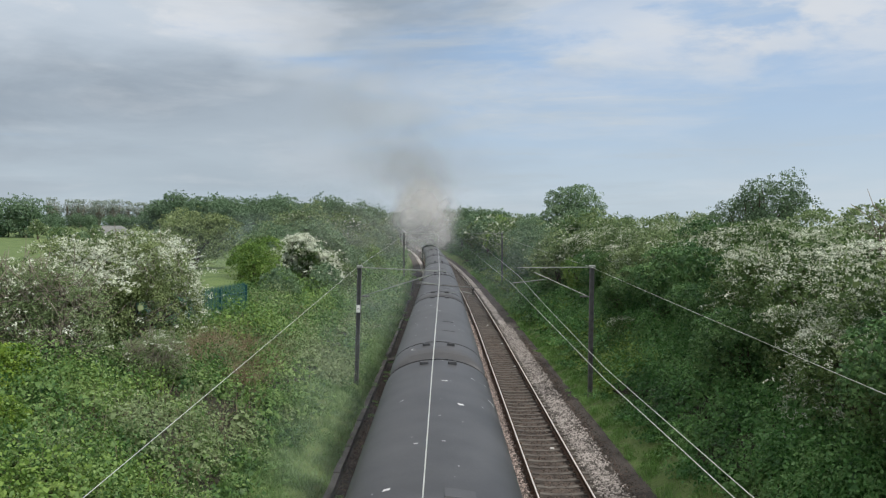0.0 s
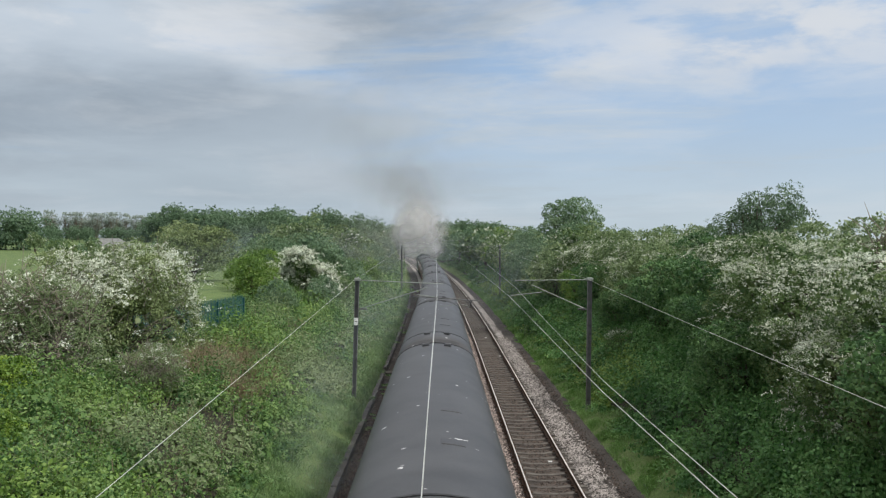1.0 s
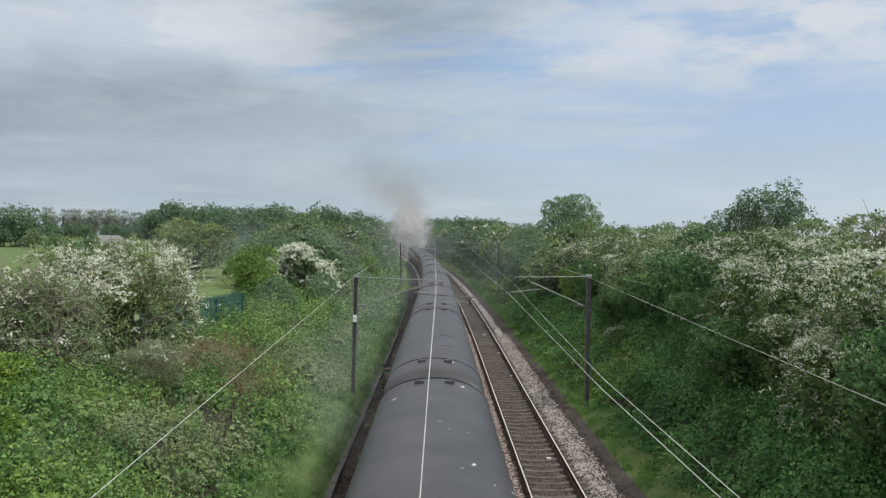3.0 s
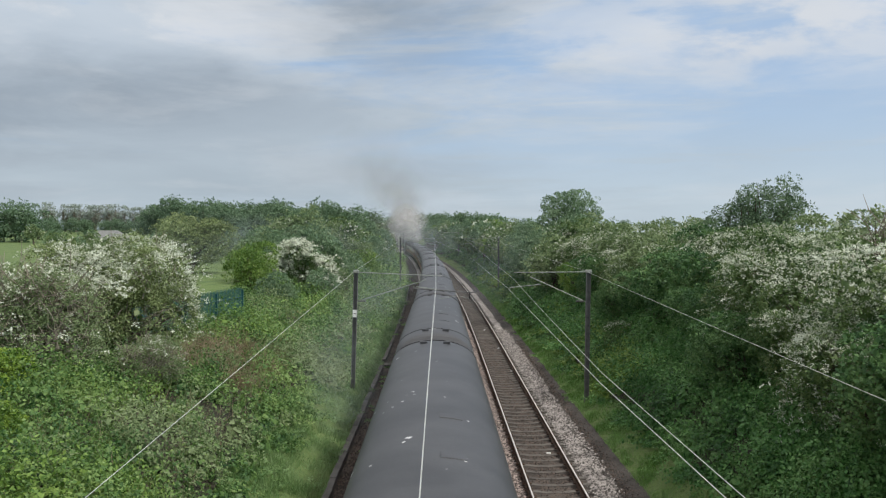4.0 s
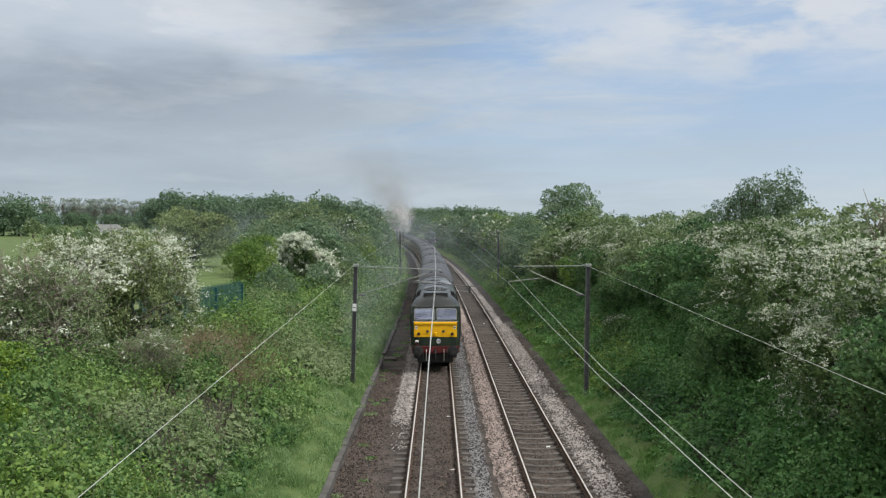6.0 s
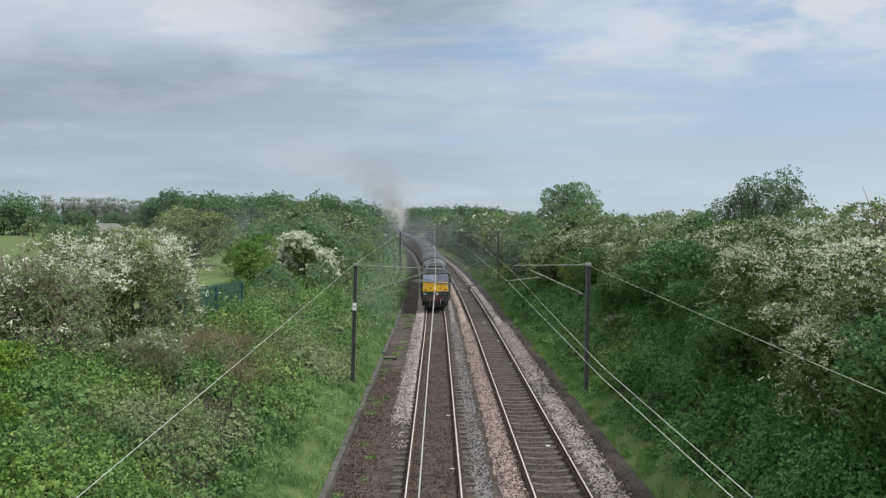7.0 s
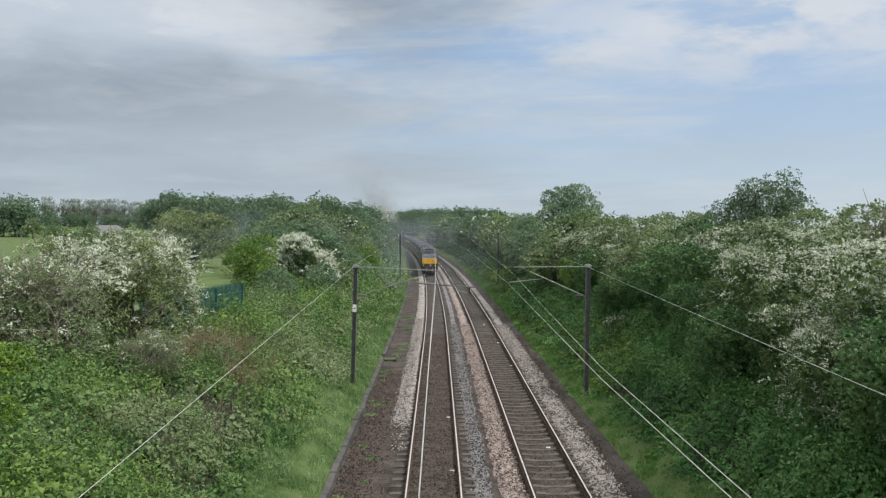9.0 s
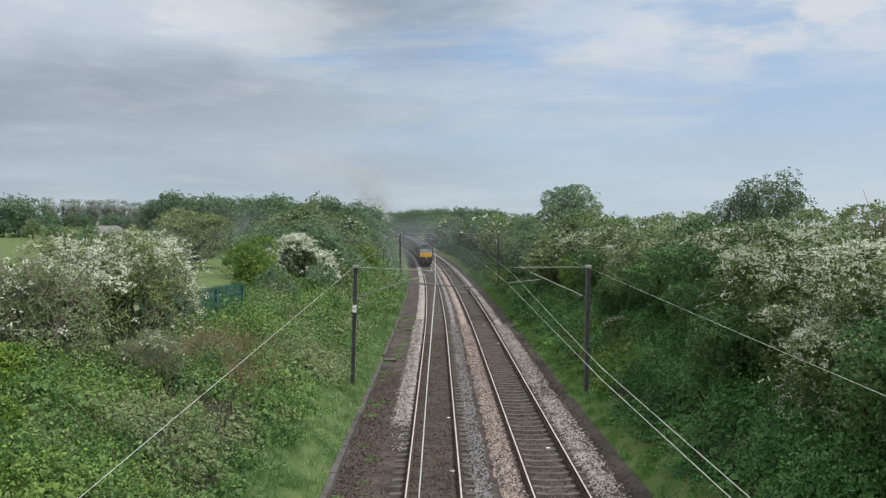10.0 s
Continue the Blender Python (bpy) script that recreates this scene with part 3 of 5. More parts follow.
make_ground()
make_bed()
# soil sheets under the scrub, the shade there put into their colour
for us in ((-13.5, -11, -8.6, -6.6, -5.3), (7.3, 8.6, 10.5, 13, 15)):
    strip("bank_soil", "soil and leaf litter under the scrub of the bank, darkened for its shade", [(u, float(np.interp(u, LAND_U, LAND_Z)) + 0.13) for u in us], 6, 320, SHADED_LITTER, "soil", wobble=0.12, seed=31)
make_marks()
track_a = make_track(TRACK_A, "railway track with rusty-sided rails on worn concrete sleepers")
track_b = make_track(TRACK_B, "railway track with bright rails on grey concrete sleepers")
make_trough()


# ---------------------------------------------------------------- overhead line
def make_mast(y, u, side, top, lean, label, plate=False):
    """A steel mast with its bracket; side: +1 when the bracket reaches to the right."""
    x = u + float(bend(y))
    up = float(rise(y))
    z0 = float(land(x, y)) - up - 0.3
    m = thing("catenary_mast", label, "catenary mast", "masts of the overhead line", at=pose(x, y, up, 0, lean, 0))
    bm = bmesh.new()
    for fx in (-0.09, 0.078):
        box(bm, fx, fx + 0.012, -0.1, 0.1, z0, top)
    box(bm, -0.078, 0.078, -0.006, 0.006, z0, top)
    part("post", bm, GALV, m)
    bm = bmesh.new()
    box(bm, -0.3, 0.3, -0.3, 0.3, z0 - 0.2, max(z0 + 0.12, -0.2), 0.03)
    part("footing", bm, CONCRETE, m)
    reach = abs((TRACK_A if side > 0 else TRACK_B) - u)
    bm = bmesh.new()
    tube(bm, [(side * 0.1, 0, top - 0.06), (side * (reach + 0.15), 0, top - 0.12)], 0.022)
    part("top_tie", bm, TUBE, m)
    bm = bmesh.new()
    tube(bm, [(side * 0.1, 0, top - 1.35), (side * (reach - 0.55), 0, top - 0.3)], 0.021)
    part("strut", bm, TUBE, m)
    bm = bmesh.new()
    tube(bm, [(side * (reach - 1.0), 0, top - 0.62), (side * (reach + 0.35), 0, top - 0.78)], 0.02)
    part("registration_arm", bm, TUBE, m)
    bm = bmesh.new()
    prof = []
    for k in range(5):
        prof += [(0.03, k * 0.07), (0.06, k * 0.07 + 0.02), (0.03, k * 0.07 + 0.04)]
    lathe(bm, prof, (side * 0.14 if side > 0 else -0.5, 0, top - 1.33), "x", 8)
    part("insulator", bm, GALV, m)
    bm = bmesh.new()
    box(bm, -0.13, 0.13, -0.13, 0.13, top - 0.1, top + 0.03, 0.02)
    part("cap", bm, TUBE, m)
    if plate:
        bm = bmesh.new()
        box(bm, -0.085, 0.085, -0.135, -0.115, top - 2.05, top - 1.72, 0.01)
        p = part("number_plate", bm, WHITE, m, "small white enamel plate with dark bars")
        bm = bmesh.new()
        box(bm, -0.05, 0.05, -0.14, -0.136, top - 1.90, top - 1.87)
        part("bar", bm, BLACK, p)
    return m


def wire(name, pts, r, label, sag=0.0):
    """A run of wire hung between points."""
    bm = bmesh.new()
    line = []
    for a, b in zip(pts, pts[1:]):
        for k in range(10):
            t = k / 10
            p = Vector(a).lerp(Vector(b), t)
            p.z -= 4 * sag * t * (1 - t)
            line.append(p)
    line.append(Vector(pts[-1]))
    tube(bm, line, r, 5)
    return tagged(part(name, bm, WIRE), label, "wire")


def make_overhead():
    left = make_mast(38.2, -3.78, 1, 5.55, 1.7, "dark steel catenary mast with a white plate on the grassy bank", True)
    make_mast(37.2, 6.42, -1, 5.6, 0.7, "dark steel catenary mast beside the hawthorn hedge")
    for y, top in ((100, 6.6), (190, 6.8), (260, 6.9)):
        make_mast(y, -3.9, 1, top, 0, "distant dark steel catenary mast beside the track")
        make_mast(y, 7.45 if y < 150 else 8.2, -1, top, 0, "distant dark steel catenary mast beside the track")
    # the long registration tube between the two near masts
    bm = bmesh.new()
    tube(bm, [(2.55, 0, 4.85), (5.4, 0, 4.73)], 0.03)
    t = part("registration_tube", bm, GALV, left)
    bm = bmesh.new()
    tube(bm, [(5.05, 0, 4.74), (5.05, 0, 4.45)], 0.035)
    part("drop_bracket", bm, BLACK, t)
    bm = bmesh.new()
    tube(bm, [(5.05, 0, 4.47), (4.6, 0.05, 4.56), (3.7, 0.05, 4.42)], 0.012)
    part("steady_arm", bm, TUBE, t)
    far = [(100, 0.18), (190, -0.18), (260, 0.18), (330, 0.1)]

    def run(off, near, z):
        return near + [(off + s + float(bend(y)), y, z + float(rise(y))) for y, s in far]
    bright, hung = "bright copper-alloy contact wire over the track", "catenary wire hung over the contact wire"
    wire("contact_wire", run(TRACK_A, [(-0.20, -10, 4.74), (-0.16, 14, 4.76), (-0.08, 38.2, 4.8)], 4.8), 0.007, bright)
    wire("contact_wire", run(TRACK_B, [(2.68, -10, 4.75), (2.66, 14, 4.75), (3.1, 38.2, 4.77)], 4.8), 0.0052, bright)
    wire("messenger_wire", run(TRACK_A, [(-0.19, -10, 4.86), (-0.155, 14, 4.9), (-0.08, 38.2, 5.3)], 6.5), 0.005, hung, 0.03)
    wire("messenger_wire", run(TRACK_B, [(2.68, -10, 4.9), (2.68, 14, 4.92), (3.3, 37.2, 5.2)], 6.5), 0.0045, hung, 0.03)
    mast_tops = [(100, 6.5), (190, 6.7), (260, 6.8)]
    for u, y0, z0, y1, z1 in ((-3.72, -6, 3.9, 38.2, 5.5), (6.43, -6, 4.31, 37.2, 5.55)):
        wire("earth_wire", [(u, y0, z0), (u, y1, z1)] + [(u + float(bend(y)), y, z + float(rise(y))) for y, z in mast_tops], 0.005, "pale aerial earth wire from mast to mast", 0.04)


make_overhead()


# ---------------------------------------------------------------- plants
def blades(P, D, N, length, width, tri=False):
    """Folded leaf blades: P their feet, D the way they point, N roughly their face."""
    n = len(P)
    D = D / np.linalg.norm(D, axis=1, keepdims=True)
    S = np.cross(D, N)
    S /= np.linalg.norm(S, axis=1, keepdims=True) + 1e-9
    L, W = np.reshape(length, (-1, 1)), np.reshape(width, (-1, 1))
    U = np.cross(S, D)
    a, c = P, P + D * L
    b, d = P + D * L * 0.5 + S * W * 0.5 + U * W * 0.15, P + D * L * 0.5 - S * W * 0.5 + U * W * 0.15
    if tri:
        V = np.stack([P - S * W * 0.5, P + S * W * 0.5, c], 1)
        return V.reshape(-1, 3), np.arange(n * 3).reshape(n, 3)
    return np.stack([a, b, c, d], 1).reshape(-1, 3), np.arange(n * 4).reshape(n, 4)


def ball(rng, n):
    v = rng.normal(0, 1, (n, 3))
    return v / np.linalg.norm(v, axis=1, keepdims=True)


def lobes(rng, w, d, h, count, z0=0.25, size=0.30, lean=0.0):
    """Centres and radii of the lumps that make up a crown of that width, depth and height."""
    c, r = [], []
    for _ in range(count):
        v = ball(rng, 1)[0] * rng.random() ** 0.33
        c.append((v[0] * w * 0.40 + lean * w * 0.3 * v[2], v[1] * d * 0.40, h * (z0 + (1 - z0) * 0.5) + v[2] * h * (1 - z0) * 0.40))
        r.append(rng.uniform(0.6, 1.25) * size * min(w, d, h * 1.2) * 0.68)
    return np.array(c), np.array(r)


def crown_points(rng, C, R, n, inner=0.80, up=0.25, per=22, tuft=0.30, sprig=0.13, droop=0.0):
    """Leaves in domed tufts over the skin of the lumps, with their outward ways."""
    m = max(n // per, 1)
    k = rng.choice(len(C), m * 3, p=R ** 2 / (R ** 2).sum())
    v = ball(rng, m * 3)
    v[:, 2] += up
    v /= np.linalg.norm(v, axis=1, keepdims=True)
    rad = R[k] * (inner + (1.06 - inner) * rng.random(m * 3) ** 0.7)
    # a few sprigs stand well clear of the rest
    rad *= np.where(rng.random(m * 3) < sprig, rng.uniform(1.08, 1.34, m * 3), 1.0)
    T = C[k] + v * rad[:, None]
    keep = np.ones(m * 3, bool)
    for c, r in zip(C, R):
        keep &= np.linalg.norm(T - c, axis=1) > r * 0.70
    T, v = T[keep][:m], v[keep][:m]
    q = np.repeat(np.arange(len(T)), per)
    w = ball(rng, len(q)) + v[q] * 0.8 + np.array([0, 0, 0.35])
    w /= np.linalg.norm(w, axis=1, keepdims=True)
    size = (tuft * (0.5 + 1.0 * rng.random(len(T))) * float(np.mean(R)))[q]
    far = 0.55 + 0.45 * rng.random(len(q))
    P = T[q] + w * np.array([1.25, 1.25, 0.8]) * (size * far)[:, None]
    P[:, 2] -= droop * size * far
    return P, w, q


def inner_leaves(rng, C, R, per_lobe, leaf):
    """The shaded leaves deep inside the crown, that close it."""
    k = np.repeat(np.arange(len(C)), per_lobe)
    v = ball(rng, len(k))
    P = C[k] + v * (R[k] * rng.uniform(0.30, 0.68, len(k)))[:, None]
    D = rng.normal(0, 1, P.shape)
    L = leaf * rng.uniform(0.7, 1.3, len(k))
    return blades(P - D / np.linalg.norm(D, axis=1, keepdims=True) * L[:, None] * 0.5, D, v + rng.normal(0, 0.3, P.shape), L, L * 0.8)


def sprays(rng, C, R, n, per, length, side=None):
    """Blossom sits in small flat heads along sprays that lie over the upper side of the crown."""
    P, v, _ = crown_points(rng, C, R, n * 4, 0.98, 0.7, 4, 0.1)
    P, v = P[::4], v[::4]
    if side is not None:
        keep = (P - C.mean(0)) @ np.array(side) > rng.normal(0.15, 0.45, len(P))
        P, v = P[keep], v[keep]
    # whole boughs flower together, others stay green
    lane = np.sin(P[:, 0] * 1.3 + C[0, 0] * 9) + np.sin(P[:, 1] * 1.5 + C[1, 0] * 9) + np.sin(P[:, 2] * 2.1) + 0.5 * np.sin(P[:, 0] * 4.1 + P[:, 2] * 3.0) + 0.8 * v[:, 2]
    keep = lane > np.quantile(lane, 0.42)
    P, v = P[keep], v[keep]
    d = v * 0.9 + rng.normal(0, 0.5, P.shape)
    d[:, 2] = d[:, 2] * 0.25 - 0.02
    heads = max(per // 5, 1)
    t = np.repeat(np.sort(rng.random((len(P), heads)), 1), 5, 1)
    L = length * (0.5 + rng.random((len(P), 1)))
    Q = P[:, None] + d[:, None] * (t * L)[..., None]
    Q[..., 2] -= 0.35 * L * t ** 2
    off = np.repeat(rng.normal(0, 0.045, (len(P), heads, 3)), 5, 1)
    Q += off + rng.normal(0, 1, Q.shape) * np.array([0.03, 0.03, 0.012])
    return Q.reshape(-1, 3), np.repeat(v, heads * 5, 0)


def branches(rng, C, name, parent, mat, h, base_r=0.09, count=9, stems=3):
    bm = bmesh.new()
    feet = [(rng.normal(0, 0.25), rng.normal(0, 0.25)) for _ in range(stems)]
    for i in range(count):
        c = C[i % len(C)]
        f = feet[i % stems]
        mid = (f[0] * 0.6 + c[0] * 0.35 + rng.normal(0, 0.12), f[1] * 0.6 + c[1] * 0.35 + rng.normal(0, 0.12), c[2] * 0.55)
        tube(bm, [(f[0], f[1], -0.3), (f[0] * 0.9 + mid[0] * 0.2, f[1] * 0.9 + mid[1] * 0.2, mid[2] * 0.4), mid, tuple(c)], [base_r, base_r * 0.8, base_r * 0.5, base_r * 0.18], 6)
        for _ in range(3):
            q = c + ball(rng, 1)[0] * h * 0.12
            tube(bm, [mid, tuple((np.array(mid) + q) / 2 + rng.normal(0, 0.08, 3)), tuple(q)], [base_r * 0.35, base_r * 0.22, base_r * 0.08], 5)
    return part(name, bm, mat, parent)


def make_bush(seed, w, d, h, n, leaf, leaf_mat, bloom=0, bloom_size=0.07, label="", category="bush", name="hawthorn_bush", group="", count=16, z0=0.15, size=0.30, bloom_side=None, trunk_mat=None, twigs=0, per=22, tuft=0.30, spray=0.5, stems=10, per_spray=25, sprig=0.13, lean=0.0, droop=0.0, slim=0.72, inner=30):
    rng = np.random.default_rng(seed)
    b = thing(name, label, category, group)
    C, R = lobes(rng, w, d, h, count, z0, size, lean)
    branches(rng, C, "trunk", b, trunk_mat or BARK, h, 0.03 * h ** 0.8, min(count, stems))
    P, v, _ = crown_points(rng, C, R, n, per=per, tuft=tuft, sprig=sprig, droop=droop)
    D = v * 0.7 + rng.normal(0, 0.6, P.shape)
    D[:, 2] -= 0.25
    N = v * 1.3 + np.array([0, 0, 0.35]) + rng.normal(0, 0.32, P.shape)
    L = leaf * (0.6 + 0.8 * rng.random(len(P)))
    V1, F1 = blades(P, D, N, L, L * slim)
    V2, F2 = inner_leaves(rng, C, R, inner, 0.30 * float(np.mean(R)))
    mesh_part("crown", np.concatenate([V1, V2]), np.concatenate([F1, F2 + len(V1)]), leaf_mat, b)
    if bloom:
        P, v = sprays(rng, C, R, bloom, per_spray, spray, bloom_side)
        D = ball(rng, len(P)) + v * 0.3
        N = v + np.array([0, -0.3, 0.8]) + rng.normal(0, 0.4, P.shape)
        L = bloom_size * (0.6 + 0.8 * rng.random(len(P)))
        ob = mesh_part("blossom", *blades(P, D, N, L, L * 0.9), BLOSSOM, b)
        ob["label"] = "creamy white may blossom"
    if twigs:
        bm = bmesh.new()
        for _ in range(twigs):
            k = rng.integers(len(C))
            p = C[k] + ball(rng, 1)[0] * R[k] * 0.7
            q = p + (ball(rng, 1)[0] + np.array([0, 0, 0.5])) * 0.8
            tube(bm, [tuple(p), tuple((p + q) / 2 + rng.normal(0, 0.09, 3)), tuple(q)], [0.018, 0.013, 0.006], 4)
        ob = part("dry_twig", bm, TWIG, b)
        ob["kind"] = "stuff"
    return b


def put(b, x, y, sink=0.15, turn=0, s=1.0, z=None):
    b.matrix_basis = pose(x, y, (float(land(x, y)) if z is None else z) - sink, 0, 0, turn) @ Matrix.Scale(s, 4)
    return b


def again(b, x, y, turn, s, sink=0.15):
    c = copy_thing(b, pose(x, y, float(land(x, y)) - sink, 0, 0, turn))
    c.scale = (s, s, s)
    return c


def carpet(name, label, u0, u1, y0, y1, n, leaf, mat, tall, seed, per=16, tuft=0.28, category="scrub", thin=0.34, clear=None, low=0.0):
    """Low growth over a stretch of ground: leaves over the tops and sides of round hummocks, with dark hollows between."""
    rng = np.random.default_rng(seed)
    m = max(n // (per * 7), 1)
    u = u0 + (u1 - u0) * rng.random(m)
    y = y0 + (y1 - y0) * rng.random(m) ** 1.9
    keep = np.ones(m, bool) if clear is None else ~clear(u, y)
    u, y = u[keep], y[keep]
    far = 1 + np.clip(y - 25, 0, 80) / 70
    edge = np.minimum(np.clip((u - u0) / 1.2, 0.15, 1), np.clip((u1 - u) / 1.2, 0.15, 1))
    r = tuft * rng.uniform(1.0, 2.6, len(u)) * far
    roll = 0.55 + 0.45 * np.sin(u * 0.9 + y * 0.5 + seed) * np.sin(y * 0.6 - u * 0.4)
    h = tall * edge * (0.22 + 0.85 * roll) * rng.uniform(0.6, 1.25, len(u)) * np.clip(r / (tuft * 1.8), 0.7, 1.2)
    x = u + bend(y)
    T = np.stack([x, y, land(x, y) + low], -1)
    share = r ** 2 / far ** 2
    count = np.maximum((share / max(share.sum(), 1e-9) * per * 7 * len(u)).astype(int), 4)
    q = np.repeat(np.arange(len(T)), count)
    w = ball(rng, len(q))
    w[:, 2] = np.abs(w[:, 2]) * 1.1 + 0.02
    w /= np.linalg.norm(w, axis=1, keepdims=True)
    # small tufts break up each hummock
    lump = 1 + 0.16 * np.sin(w[:, 0] * 9 + q) * np.sin(w[:, 1] * 8 + 2.0 * q) + 0.10 * rng.normal(0, 1, len(q))
    half = np.stack([r, r, h], -1)[q]
    P = T[q] + w * half * lump[:, None]
    face = w / half
    face /= np.linalg.norm(face, axis=1, keepdims=True)
    D = face * 0.5 + rng.normal(0, 0.6, P.shape)
    D[:, 2] -= 0.3
    N = face * 1.2 + rng.normal(0, thin, P.shape) + np.array([0, 0, 0.3])
    L = leaf * (0.5 + 0.9 * rng.random(len(P))) * far[q]
    V1, F1 = blades(P, D, N, L, L * 0.68)
    # the shaded mass of leaf and stem inside each hummock
    q = np.repeat(np.arange(len(T)), np.maximum(count // 6, 6))
    w = ball(rng, len(q))
    w[:, 2] = np.abs(w[:, 2])
    P = T[q] + w * np.stack([r, r, h], -1)[q] * rng.uniform(0.30, 0.74, (len(q), 1))
    D = np.cross(w, rng.normal(0, 1, P.shape)) + rng.normal(0, 0.2, P.shape)
    D /= np.linalg.norm(D, axis=1, keepdims=True)
    L = leaf * 2.4 * rng.uniform(0.7, 1.3, len(q)) * far[q]
    V2, F2 = blades(P - D * L[:, None] * 0.5, D, w, L, L * 0.8)
    ob = mesh_part(name, np.concatenate([V1, V2]), np.concatenate([F1, F2 + len(V1)]), mat)
    return tagged(ob, label, category, kind="stuff")


def grass(name, label, u0, u1, y0, y1, n, tall, mat, seed, width=0.02, category="grass"):
    rng = np.random.default_rng(seed)
    u = u0 + (u1 - u0) * rng.random(n)
    y = y0 + (y1 - y0) * rng.random(n) ** 1.5
    x = u + bend(y)
    P = np.stack([x, y, land(x, y) - 0.03], -1)
    tuft = 0.55 + 0.45 * np.sin(u * 3.7 + seed) * np.sin(y * 2.9 - seed)
    D = rng.normal(0, 0.45, P.shape)
    D[:, 2] = 1.0
    N = rng.normal(0, 1, P.shape)
    far = 1 + np.clip(y - 25, 0, 80) / 30
    L = tall * (0.5 + 0.7 * rng.random(n)) * tuft
    ob = mesh_part(name, *blades(P, D, N, np.maximum(L, 0.05), width * far, tri=True), mat)
    return tagged(ob, label, category, kind="stuff")


def patch(u, y):
    """Which growth holds which patch of the bank."""
    return np.sin(0.9 * u + 0.33 * y) + np.sin(0.47 * y - 1.15 * u + 2.0) + 0.6 * np.sin(1.9 * u + 1.3 * y)


def make_near_banks():
    carpet("bramble_scrub", "dense green bramble and nettle scrub on the bank", -13, -4.7, 11, 80, 190000, 0.085, LEAF_BRAMBLE, 1.25, 21, per=20, tuft=0.34, clear=lambda u, y: patch(u, y) > 0.9)
    carpet("bramble_scrub", "bright young green scrub on the bank", -12, -5.6, 11, 60, 44000, 0.09, LEAF_BRIGHT, 1.3, 22, per=20, tuft=0.34, clear=lambda u, y: patch(u, y) > -0.5)
    carpet("bramble_scrub", "dark green undergrowth between the brambles", -13, -4.8, 11, 70, 40000, 0.09, LEAF_DARK, 1.0, 23, tuft=0.34, clear=lambda u, y: np.abs(patch(u, y) + 0.2) > 0.6)
    carpet("bramble_scrub", "mixed green scrub along the top of the bank", -14, -4.4, 70, 260, 30000, 0.14, LEAF_BRAMBLE, 1.6, 24, tuft=0.35)
    carpet("bramble_scrub", "olive green weeds and bramble higher on the bank", -12, -5.0, 18, 80, 80000, 0.08, LEAF_OLIVE, 1.1, 35, per=24, tuft=0.32, clear=lambda u, y: patch(u, y) < 0.1)
    grass("bank_grass", "lush pale green grass at the foot of the bank", -5.6, -3.22, 12, 120, 70000, 0.5, GRASS_PALE, 25)
    grass("bank_grass", "lush green grass strip beside the path", 5.95, 8.4, 12, 140, 70000, 0.4, GRASS_LUSH, 26)
    carpet("bank_weeds", "small lush weeds in the grass below the bank", -5.3, -3.3, 12, 90, 36000, 0.045, GRASS_PALE, 0.32, 38, per=14, tuft=0.13, category="weeds")
    carpet("bank_weeds", "small bright weeds in the grass beside the path", 6.0, 8.0, 12, 90, 36000, 0.045, GRASS_LUSH, 0.30, 39, per=14, tuft=0.13, category="weeds")
    grass("dry_grass", "brown dead stems among the scrub", -9.8, -6.2, 29, 39, 14000, 1.15, GRASS_DRY, 27, 0.026)
    grass("dry_grass", "sparse dry stems standing in the scrub", -10.5, -5.5, 14, 60, 6000, 1.4, GRASS_DRY, 33, 0.014)
    carpet("ivy_scrub", "dark green ivy and nettles on the shaded bank", 7.4, 13, 12, 80, 80000, 0.09, LEAF_DARK, 1.1, 28, per=24, tuft=0.36)
    carpet("ivy_scrub", "mid green bramble on the shaded bank", 7.0, 12, 12, 80, 130000, 0.09, LEAF_NETTLE, 1.3, 29, per=24, tuft=0.38)
    carpet("bramble_scrub", "light green young scrub low on the bank", -8.4, -4.3, 36, 125, 32000, 0.085, LEAF_OLIVE, 0.9, 36, per=18, tuft=0.30)
    carpet("ivy_scrub", "light green young scrub low on the shaded bank", 7.2, 10.0, 36, 125, 30000, 0.085, LEAF_BRIGHT, 0.9, 37, per=18, tuft=0.30)
    carpet("ivy_scrub", "mixed green scrub on the far bank", 7.4, 14, 70, 260, 30000, 0.14, LEAF_DARK, 1.5, 30, tuft=0.35)
    carpet("track_weeds", "thin weeds along the concrete trough", -2.9, -2.05, 20, 75, 9000, 0.05, GRASS_PALE, 0.16, 34, tuft=0.10, low=0.10, clear=lambda u, y: np.sin(y * 0.9) + np.sin(y * 2.3 + u * 3) < 0.3)


